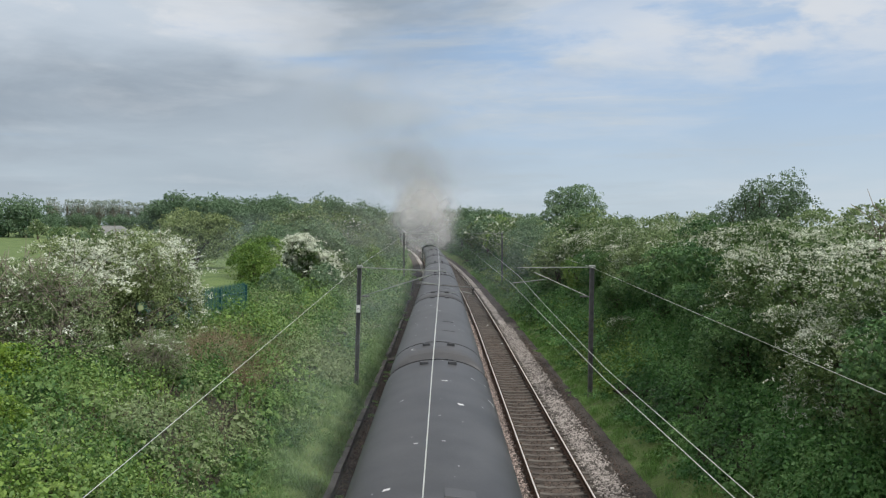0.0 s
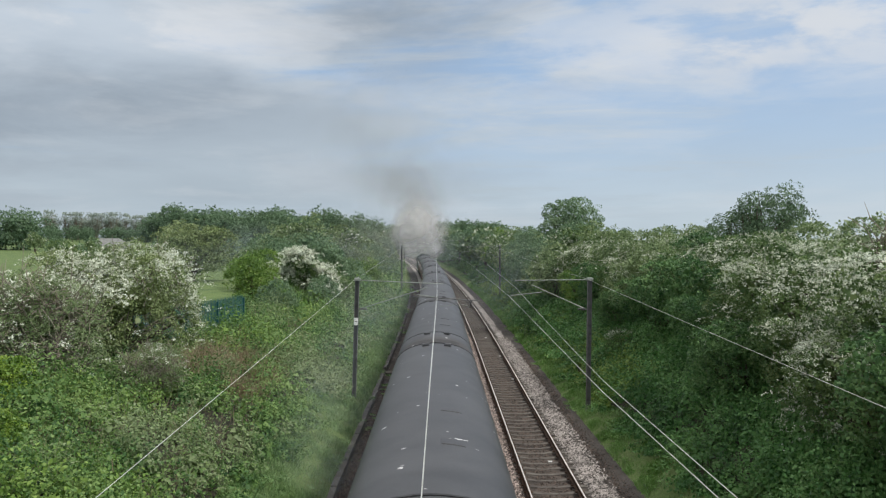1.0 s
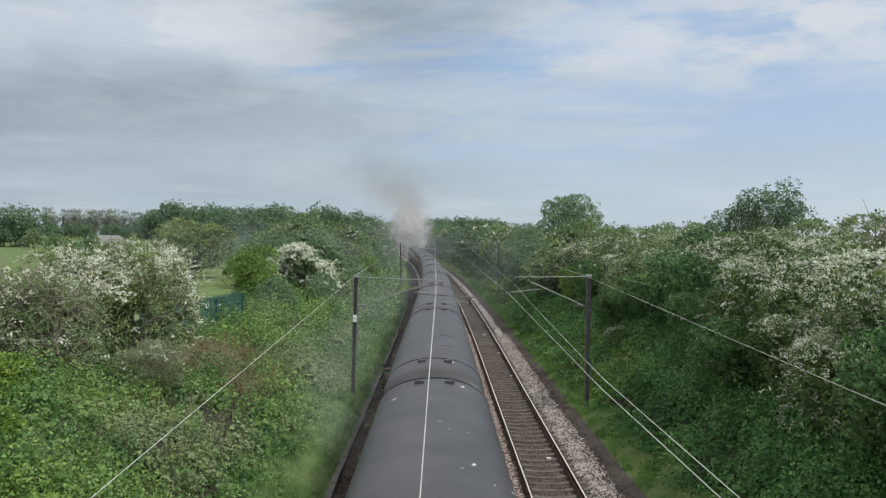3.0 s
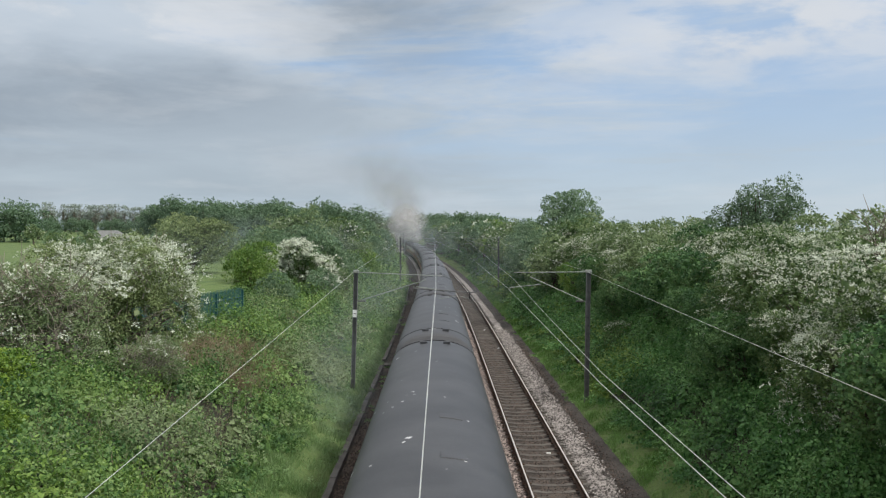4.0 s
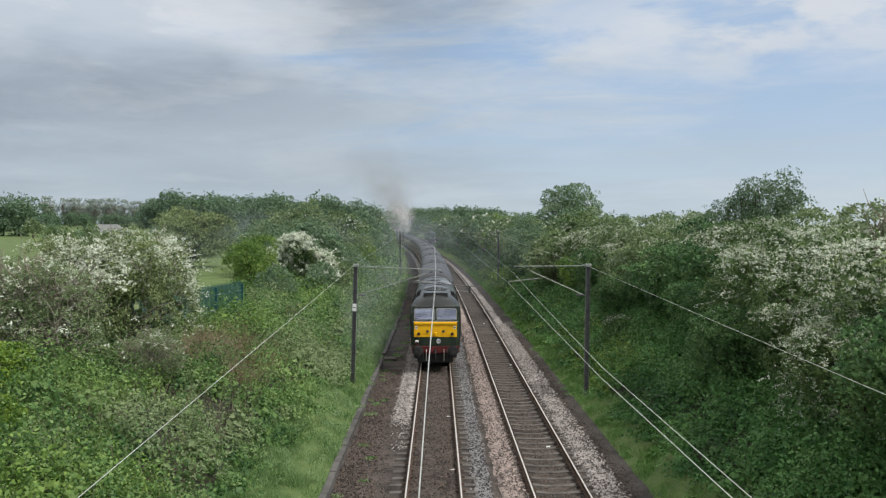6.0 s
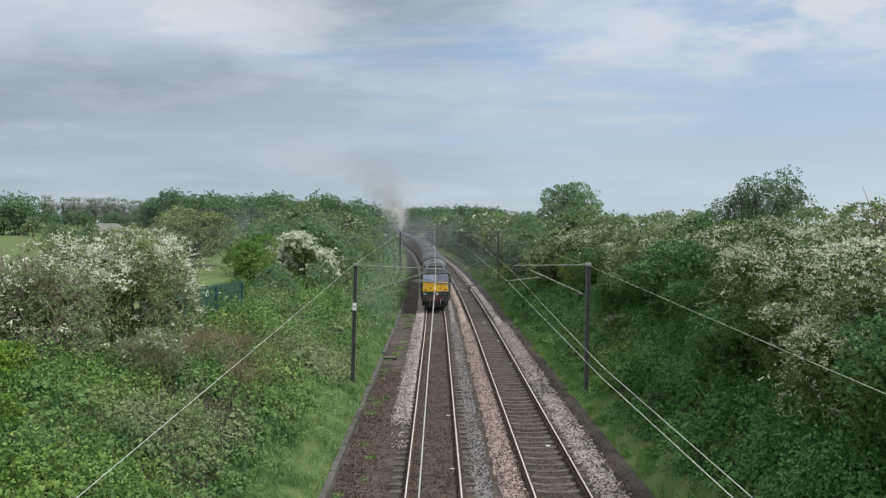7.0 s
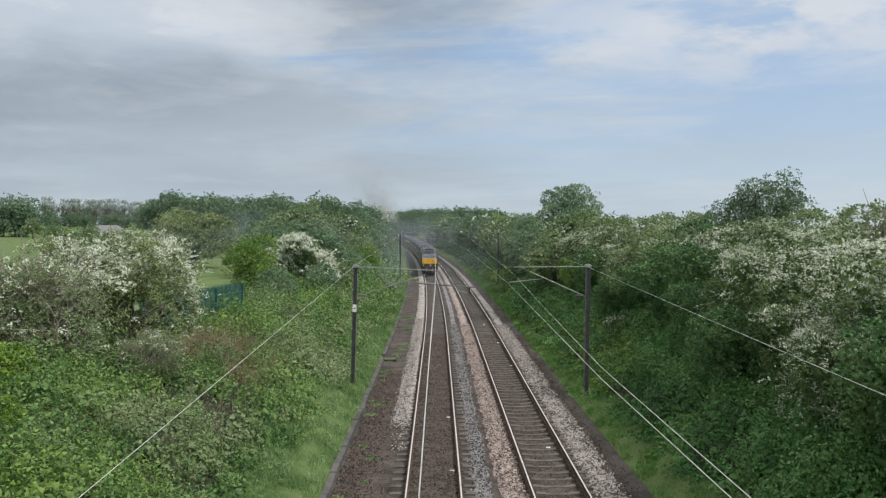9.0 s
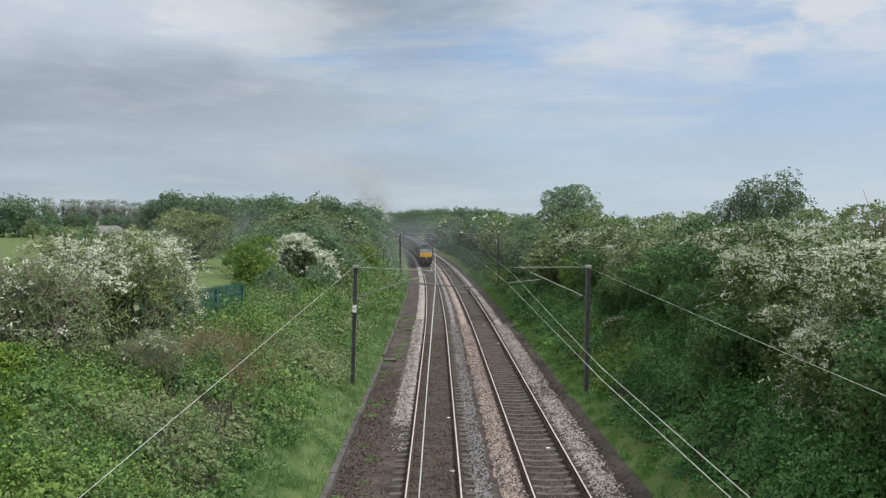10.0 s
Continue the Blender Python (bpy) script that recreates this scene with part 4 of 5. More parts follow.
def make_bushes():
    rng = random.Random(77)
    gh, gt = "hawthorns of the line", "thickets of the line"
    hl = "hawthorn bush heavy with white may blossom"
    big = make_bush(41, 6.6, 5.2, 3.9, 46000, 0.07, LEAF_PALE, 4200, 0.042, "wide old hawthorn half covered in white may blossom", "hawthorn", twigs=300, inner=8, count=30, size=0.27, bloom_side=(0.7, 0, 0.7))
    put(big, -10.9, 28.6)
    twig = make_bush(47, 4.8, 3.8, 3.2, 26000, 0.055, LEAF_OLIVE, 160, 0.05, "half-bare olive brown bush with many dry twigs", "bush", name="twiggy_bush", group=gt, count=20, twigs=620, trunk_mat=TWIG, stems=20, inner=5)
    put(twig, -12.0, 25.6, s=0.98)
    again(twig, -8.6, 25.8, 130, 0.5)
    again(twig, -13.6, 25.5, 60, 1.0)
    haw = make_bush(43, 5.0, 4.4, 4.5, 15000, 0.085, LEAF_HAW, 1350, 0.042, hl, "hawthorn", group=gh, count=18)
    put(haw, 11.6, 21, turn=20)
    haw2 = make_bush(48, 5.0, 4.6, 4.4, 14000, 0.09, LEAF_HAW, 950, 0.042, "hawthorn bush with scattered white may blossom", "hawthorn", group=gh, count=18, bloom_side=(-0.5, -0.4, 0.6))
    put(haw2, 11.9, 26)
    dark = make_bush(44, 4.6, 4.4, 4.2, 12000, 0.11, LEAF_DARK, 0, 0.08, "dark green thicket bush on the bank", "bush", name="thicket_bush", group=gt, count=16)
    put(dark, 11.2, 37)
    olive = make_bush(46, 5.2, 4.6, 4.2, 12000, 0.115, LEAF_OLIVE, 300, 0.046, "olive green bush with a few white flowers", "bush", name="olive_bush", group=gt, count=16)
    put(olive, 11.8, 45)
    leafy = make_bush(45, 4.2, 4.2, 4.0, 13000, 0.10, LEAF_BRIGHT, 0, 0.08, "fresh light green leafy bush", "bush", name="leafy_bush", group=gt, count=14, sprig=0.35)
    put(leafy, -12.0, 57, s=0.95)
    young = make_bush(49, 3.4, 3.0, 1.9, 16000, 0.075, LEAF_YELLOW, 0, 0.08, "yellow-green young bush at the top of the bank", "bush", name="leafy_bush", group=gt, count=16, sprig=0.2)
    put(young, -11.5, 21.4, s=0.85)
    again(young, -9.4, 18.6, 140, 0.5)
    white = make_bush(42, 5.6, 4.4, 3.6, 11000, 0.10, LEAF_HAW, 1500, 0.10, hl, "hawthorn", group=gh, count=15)
    put(white, -9.9, 63)
    # the shaded side, nearest growth first
    for b, x, y, s in ((haw2, 8.9, 42.5, 0.42), (haw2, 12.4, 40.5, 0.95), (haw, 12.2, 54, 0.9), (haw2, 11.2, 60, 0.85), (haw, 11.6, 69, 0.9), (haw, 10.3, 20.3, 0.78), (haw, 12.2, 31, 1.0), (dark, 10.4, 17.5, 0.85), (haw2, 10.6, 23.5, 0.75), (dark, 9.9, 28, 0.7), (haw, 10.9, 15.5, 0.85), (dark, 10.4, 33, 0.75), (haw2, 13.8, 38, 1.05), (dark, 10.6, 42, 0.8),
                       (olive, 13.2, 51, 1.05), (haw2, 11.0, 50, 0.8), (dark, 10.2, 47, 0.65), (olive, 12.6, 58, 1.1), (dark, 10.8, 56, 0.85), (leafy, 10.2, 63, 0.75), (haw2, 12.4, 65, 1.05),
                       (dark, 14.6, 22, 1.0), (olive, 15.2, 28, 1.05), (olive, 15.0, 34, 1.05), (dark, 15, 45, 1.05), (olive, 15.6, 56, 1.1)):
        again(b, x, y, rng.uniform(0, 360), s)
    def along(n, leaf, blossom, bs, where):
        a = make_bush(51, 5.2, 5.0, 5.0, n, leaf, LEAF_FAR_HAZED, 0, 0, "green thicket bush " + where, "bush", name="thicket_bush", group=gt, count=15, per=16, stems=5)
        b = make_bush(52, 5.6, 5.2, 5.0, n, leaf, LEAF_OLIVE, blossom // 3, bs, "olive green bush " + where, "bush", name="olive_bush", group=gt, count=15, per=16, stems=5, per_spray=10)
        c = make_bush(53, 5.4, 5.0, 4.8, n, leaf, LEAF_HAW, blossom, bs, "blossoming hawthorn " + where, "hawthorn", group=gh, count=15, per=16, stems=5, per_spray=10)
        d = make_bush(54, 5.2, 5.0, 4.6, n, leaf, LEAF_BRIGHT, 0, 0, "light green bush " + where, "bush", name="leafy_bush", group=gt, count=15, per=16, stems=5)
        return a, b, c, d
    fd, fo, fw, fl = along(5000, 0.18, 200, 0.10, "beside the line")
    zd, zo, zw, zl = along(1600, 0.33, 60, 0.2, "along the distant line")
    for b, x, y, s in ((fw, 12.6, 76, 1.05), (fl, 10.2, 74, 0.7), (fd, 13.5, 84, 1.1), (fo, 11.0, 90, 0.8), (zd, 10.5, 150, 1.1), (zo, 13.5, 158, 1.1), (zw, 10.5, 171, 1.1), (zl, -9, 160, 0.9)):
        put(b, x + float(bend(y)), y, turn=rng.uniform(0, 360), s=s)
    mid, dist = [fd, fo, fw, fd, fo, fl, fd, fw], [zd, zo, zw, zd, zo, zl, zd, zw]
    y = 70.0
    while y < 330:
        near = y < 128
        step = 5.0 if near else 6.5 if y < 180 else 9
        for u in (10.4, 14.0, -8.4, -11.6, -14.5):
            if u > 0:
                s = rng.uniform(0.75, 1.1)
            else:
                s = rng.uniform(0.55, 0.8) if u > -9 else rng.uniform(0.75, 1.05)
            if u > 0 or y > 72 or u < -13:
                again(rng.choice(mid if near else dist), u + rng.uniform(-0.9, 0.9) + float(bend(y)), y + rng.uniform(-1.5, 1.5), rng.uniform(0, 360), s * (1.0 if y < 150 else 1.22))
        y += step
    # bushes on the open land
    for b, x, y, s in ((fo, -14.6, 92, 1.3), (fw, -11.8, 104, 1.2), (fo, -17.6, 97, 1.1), (fw, -40, 92, 0.75), (fo, -36, 94, 0.7), (fo, -32.5, 92, 0.62), (fl, -28.5, 95, 0.6),
                       (zd, -46, 110, 0.6), (zd, -40, 125, 0.7), (zo, -52, 130, 0.7), (zd, -33, 118, 0.62), (zo, -27, 112, 0.6), (zd, -60, 135, 0.6), (zl, -25, 130, 0.66), (zd, -20, 120, 0.8), (zo, -47, 150, 0.7), (zd, -36, 150, 0.75), (zd, -28, 165, 0.8), (zo, -22, 180, 0.9), (zd, -66, 165, 0.7), (zd, -75, 170, 0.7), (zd, -56, 175, 0.8), (zo, -84, 180, 0.8),
                       (zd, -42, 190, 0.8), (zo, -36, 200, 0.85), (zd, -30, 205, 0.9),
                       (fo, -13.4, 36, 0.42), (fd, -12.6, 31, 0.40), (fo, -15.0, 48, 0.45), (fd, -9.6, 52, 0.45), (fd, -8.2, 58, 0.5), (fo, -7.6, 66, 0.5)):
        again(b, x, y, rng.uniform(0, 360), s)
    lone = make_bush(56, 9.2, 7.0, 5.6, 14000, 0.16, LEAF_PALE, 0, 0, "broad low olive green tree in the rough field", "tree", name="field_tree", group="trees beyond the line", count=34, z0=0.22, size=0.26, per=18, stems=14)
    put(lone, -24.6, 86)


def make_tree(seed, w, h, n, leaf, mat, label, name="tree", z0=0.3, count=22, size=0.28, per=18, stems=8):
    return make_bush(seed, w, w, h, n, leaf, mat, label=label, category="tree", name=name, group="trees beyond the line", count=count, z0=z0, size=size, per=per, stems=stems, sprig=0.05)


def make_trees():
    rng = random.Random(5)
    t1 = make_bush(61, 6.6, 5.0, 5.4, 26000, 0.10, LEAF_ASH, label="leaning feathery grey-green tree above the hedge", category="tree", name="tree", group="trees beyond the line", size=0.20, count=44, z0=0.12, per=18, stems=16, sprig=0.22, lean=0.75, droop=1.1, slim=0.5)
    put(t1, 16.4, 46, sink=-1.2)
    t2 = make_tree(62, 6.4, 8.8, 17000, 0.17, LEAF_FAR_HAZED, "tall green tree above the hedge", size=0.30)
    put(t2, 13.7, 92, s=0.93)
    again(t2, 11.6, 112, 80, 0.62)
    sap = make_bush(65, 2.2, 1.8, 3.4, 300, 0.05, LEAF_HAW, 40, 0.045, label="thin twiggy sapling with sparse leaves above the hedge", category="tree", name="sapling", group="trees beyond the line", size=0.16, count=14, per=6, stems=14, twigs=46, z0=0.3)
    put(sap, 12.0, 22.6, sink=-1.4)
    far = make_tree(63, 14, 13, 4200, 0.48, LEAF_WOOD_HAZED, "green tree of the distant wood, its leaf paled for haze", z0=0.05, per=12, stems=4)
    put(far, -58, 300)
    pop = make_bush(64, 10, 9, 14, 1300, 0.5, SILVER_LEAF, label="pale grey-green poplar in a distant row", category="tree", name="tree", group="trees beyond the line", z0=0.12, per=7, stems=16, count=44, size=0.13, sprig=0.25, trunk_mat=TWIG)
    put(pop, -150, 380)
    for i in range(34):
        again(far, -96 + i * 2.1 + rng.uniform(-1, 1), 280 + rng.uniform(-12, 25), rng.uniform(0, 360), rng.uniform(0.84, 1.06) * (0.8 if i < 5 else 1.0 if i < 30 else 0.85))
    for i in range(16):
        again(pop, -172 + i * 3.6 + rng.uniform(-1.6, 1.6), 380 + rng.uniform(-8, 8), rng.uniform(0, 360), rng.uniform(0.78, 1.04), sink=-0.8)
    for i in range(20):
        again(far, -178 + i * 3.8 + rng.uniform(-2, 2), 360 + rng.uniform(-8, 8), rng.uniform(0, 360), rng.uniform(0.42, 0.58), sink=0.6)
    for i in range(26):
        again(far, -40 + i * 3.0 + rng.uniform(-1, 1), 520 + rng.uniform(-30, 30), rng.uniform(0, 360), rng.uniform(0.8, 1.05))
    for i in range(12):
        again(far, -44 + i * 4.4 + rng.uniform(-1, 1), 372 + rng.uniform(-14, 24), rng.uniform(0, 360), rng.uniform(0.55, 0.72))
    again(far, -18.5, 255, 0, 0.78)
    for i in range(5):
        again(far, -97 - i * 5, 200 + rng.uniform(-6, 6), rng.uniform(0, 360), 0.86, sink=1.8)
    for i in range(26):
        again(far, -300 + i * 24 + rng.uniform(-5, 5), 660 + rng.uniform(-40, 40), rng.uniform(0, 360), rng.uniform(0.7, 0.95))


make_near_banks()
make_bushes()
make_trees()


def make_fence():
    """Green palisade fence beyond the hawthorn."""
    f = thing("palisade_fence", "teal green steel palisade fence beside the scrub", "fence")
    bm = bmesh.new()
    box(bm, -0.045, 0.045, -0.004, 0.004, 0, 1.95)
    v = [bm.verts.new(p) for p in ((-0.045, -0.004, 1.95), (0.045, -0.004, 1.95), (0.045, 0.004, 1.95), (-0.045, 0.004, 1.95), (0, 0, 2.06))]
    for i in range(4):
        bm.faces.new((v[i], v[(i + 1) % 4], v[4]))
    me = bpy.data.meshes.new("pale")
    bm.to_mesh(me)
    bm.free()
    me.materials.append(FENCE)
    z = 2.58
    corners = [Vector(p) for p in ((-11.0, 31, 0), (-10.5, 36, 0), (-9.5, 42, 0))]
    for a, b in zip(corners, corners[1:]):
        d = b - a
        turn = math.degrees(math.atan2(d.y, d.x))
        n = int(d.length / 0.15)
        for i in range(n):
            p = a + d * (i / n)
            ob = new("pale", me)
            ob.parent = f
            ob.matrix_basis = pose(p.x, p.y, z, 0, 0, turn)
        for h in (0.45, 1.55):
            bm = bmesh.new()
            tube(bm, [(a.x, a.y, z + h), (b.x, b.y, z + h)], 0.03, 4)
            part("rail", bm, FENCE, f)
        k = max(int(d.length / 2.7), 1)
        for i in range(k + (b == corners[-1])):
            p = a + d * (i / k)
            bm = bmesh.new()
            box(bm, p.x - 0.05, p.x + 0.05, p.y - 0.05, p.y + 0.05, z - 0.3, z + 1.9)
            part("post", bm, FENCE, f)


def make_house():
    h = thing("bungalow", "distant low bungalow with a pale tiled roof", "house", at=pose(-78, 205, 3.7))
    bm = bmesh.new()
    box(bm, -4, 4, -3.5, 3.5, -1, 2.4)
    part("wall", bm, RENDER, h)
    bm = bmesh.new()
    loft(bm, [[(-4.4, -3.9, 2.4), (4.4, -3.9, 2.4), (4.4, 3.9, 2.4), (-4.4, 3.9, 2.4)], [(-2.2, -0.1, 4.2), (2.2, -0.1, 4.2), (2.2, 0.1, 4.2), (-2.2, 0.1, 4.2)]])
    part("roof", bm, SLATE, h)
    for x in (-2.6, 0, 2.6):
        bm = bmesh.new()
        box(bm, x - 0.6, x + 0.6, -3.54, -3.44, 0.9, 2.0)
        part("window", bm, GLASS_DARK, h)


make_fence()
make_house()


# ---------------------------------------------------------------- the train
SPEED = 26.8
COACHES, PITCH, LOCO_LEN = 12, 20.45, 19.38


def section(half, low, cant, top, n=12, tumble=0.06):
    """Outline of a vehicle body: sides that lean in at the foot, and a domed roof."""
    p = [(-half + tumble, low), (-half, low + 0.75), (-half, cant)]
    for i in range(1, n):
        a = math.pi * i / n
        p.append((-half * math.cos(a), cant + (top - cant) * math.sin(a) ** 0.85))
    return p + [(half, cant), (half, low + 0.75), (half - tumble, low)]


def roof_skin(half, cant, top, n=16, thick=0.0):
    return [(-half * math.cos(math.pi * i / n), cant + (top - cant) * max(math.sin(math.pi * i / n), 0) ** 0.85 + thick) for i in range(n + 1)]


def hoop(bm, y, half, cant, top, w, proud):
    """A rib over the roof."""
    o = roof_skin(half + proud, cant - 0.02, top + proud, 18)
    i = roof_skin(half - 0.01, cant - 0.02, top - 0.01, 18)
    for a in range(18):
        q = [bm.verts.new((x, yy, z)) for yy in (y - w / 2, y + w / 2) for x, z in (o[a], o[a + 1], i[a + 1], i[a])]
        for f in ((0, 1, 5, 4), (0, 1, 2, 3), (4, 5, 6, 7)):
            bm.faces.new([q[k] for k in f])
    bmesh.ops.recalc_face_normals(bm, faces=bm.faces)


def bogie(parent, y, z_axle=0.46):
    bm = bmesh.new()
    for s in (-1, 1):
        box(bm, s * 1.02 - 0.06, s * 1.02 + 0.06, y - 1.7, y + 1.7, 0.32, 0.72, 0.02)
        for w in (-1.3, 1.3):
            box(bm, s * 1.02 - 0.12, s * 1.02 + 0.12, y + w - 0.16, y + w + 0.16, 0.3, 0.62, 0.02)
    box(bm, -1.0, 1.0, y - 0.25, y + 0.25, 0.5, 0.8)
    b = part("bogie", bm, BLACK, parent)
    for w in (-1.3, 1.3):
        bm = bmesh.new()
        for s in (-1, 1):
            lathe(bm, [(0.08, -0.06), (0.44, -0.06), (0.46, 0.0), (0.46, 0.06), (0.49, 0.07), (0.49, 0.09), (0.08, 0.09)] if s < 0 else
                  [(0.08, -0.09), (0.49, -0.09), (0.49, -0.07), (0.46, -0.06), (0.46, 0.0), (0.44, 0.06), (0.08, 0.06)], (s * 0.78, y + w, z_axle), "x", 16)
        tube(bm, [(-0.8, y + w, z_axle), (0.8, y + w, z_axle)], 0.08, 8)
        part("wheelset", bm, RUST, b)


def buffers(parent, y, way, mat_shank=BLACK, r=0.26, z=1.06):
    for s in (-1, 1):
        bm = bmesh.new()
        lathe(bm, [(0.11, 0.0), (0.11, way * 0.3), (0.075, way * 0.3), (0.075, way * 0.5), (r, way * 0.52), (r, way * 0.55), (r * 0.6, way * 0.575), (0.01, way * 0.58)], (s * 0.865, y, z), "y", 18)
        part("buffer", bm, mat_shank, parent, smooth=False)


def make_coach():
    c = thing("railway_coach", "crimson passenger coach with a long grey domed roof", "railway coach", "coaches of the train")
    L, half, low, cant, top = 19.66, 1.315, 1.05, 3.02, 3.86
    bm = bmesh.new()
    sec = section(half, low, cant, cant + 0.3, 12)
    loft(bm, [[(x * k, y, z if z < cant else cant + (z - cant) * k) for x, z in sec] for y, k in ((-L / 2 + 0.05, 0.96), (-L / 2 + 0.2, 1), (L / 2 - 0.2, 1), (L / 2 - 0.05, 0.96))])
    body = part("body", bm, MAROON, c)
    # roof: one skin a few centimetres proud, drooping a little at the ends
    bm = bmesh.new()
    rings = []
    for y, k, dz in ((-L / 2, 0.95, -0.52), (-L / 2 + 0.1, 0.975, -0.30), (-L / 2 + 0.3, 0.99, -0.12), (-L / 2 + 0.6, 1, -0.035), (-L / 2 + 1.0, 1, 0.0), (L / 2 - 1.0, 1, 0.0), (L / 2 - 0.6, 1, -0.035), (L / 2 - 0.3, 0.99, -0.12), (L / 2 - 0.1, 0.975, -0.30), (L / 2, 0.95, -0.52)):
        outer = [(x * k, y, cant - 0.02 + (z - cant) * (1 + dz) + 0.02) for x, z in roof_skin(half + 0.025, cant, top, 24)]
        inner = [(x * k * 0.985, y, z - 0.05) for x, _, z in outer[::-1]]
        rings.append(outer + inner)
    loft(bm, rings)
    roof = part("roof", bm, ROOF, c, "dusty grey painted roof", smooth=False)
    for f in roof.data.polygons:
        f.use_smooth = abs(f.normal.y) < 0.5
    for y in (-L / 2 + 1.75, L / 2 - 0.85):
        bm = bmesh.new()
        hoop(bm, y, half + 0.02, cant, top, 0.07, 0.018)
        part("roof_rib", bm, BLACK, roof)
    for y in (-L / 2 + 1.15, L / 2 - 1.5):
        for x in (-0.32, 0.38):
            bm = bmesh.new()
            box(bm, x - 0.11, x + 0.11, y - 0.07, y + 0.07, top - 0.05, top + 0.05, 0.02)
            part("roof_vent", bm, ROOF, roof)
    for y, x in ((-5.0, 0.35), (-2.2, 0.35)):
        bm = bmesh.new()
        rings = []
        for yy in (y - 0.2, y - 0.18, y + 0.18, y + 0.2):
            up = 0.014 if abs(yy - y) < 0.19 else -0.02
            arc = [(x - 0.2 + 0.05 * k, cant + (top - cant) * math.sqrt(1 - ((x - 0.2 + 0.05 * k) / (half + 0.025)) ** 2) ** 0.85) for k in range(9)]
            rings.append([(px, yy, pz + up) for px, pz in arc] + [(px, yy, pz - 0.04) for px, pz in arc[::-1]])
        loft(bm, rings)
        part("roof_hatch", bm, ROOF, roof)
    # windows along both sides
    for s in (-1, 1):
        bm = bmesh.new()
        box(bm, s * half - 0.012, s * half + 0.012, -0.6, 0.6, 2.0, 2.85, 0.01)
        me = bpy.data.meshes.new("window")
        bm.to_mesh(me)
        bm.free()
        me.materials.append(GLASS_DARK)
        for i in range(9):
            ob = new("window", me)
            ob.parent = body
            ob.matrix_basis = pose(0, -7.4 + i * 1.85, 0)
    for e in (-1, 1):
        bm = bmesh.new()
        box(bm, -0.5, 0.5, e * (L / 2 - 0.05), e * (L / 2 + 0.36), 1.15, 3.3, 0.05)
        part("gangway", bm, BLACK, c, "black rubber corridor connection")
        buffers(c, e * (L / 2 - 0.2), e)
        bogie(c, e * 7.1)
    bm = bmesh.new()
    box(bm, -1.1, 1.1, -4.5, 4.5, 0.5, 1.06, 0.05)
    part("underframe", bm, BLACK, c)
    return c


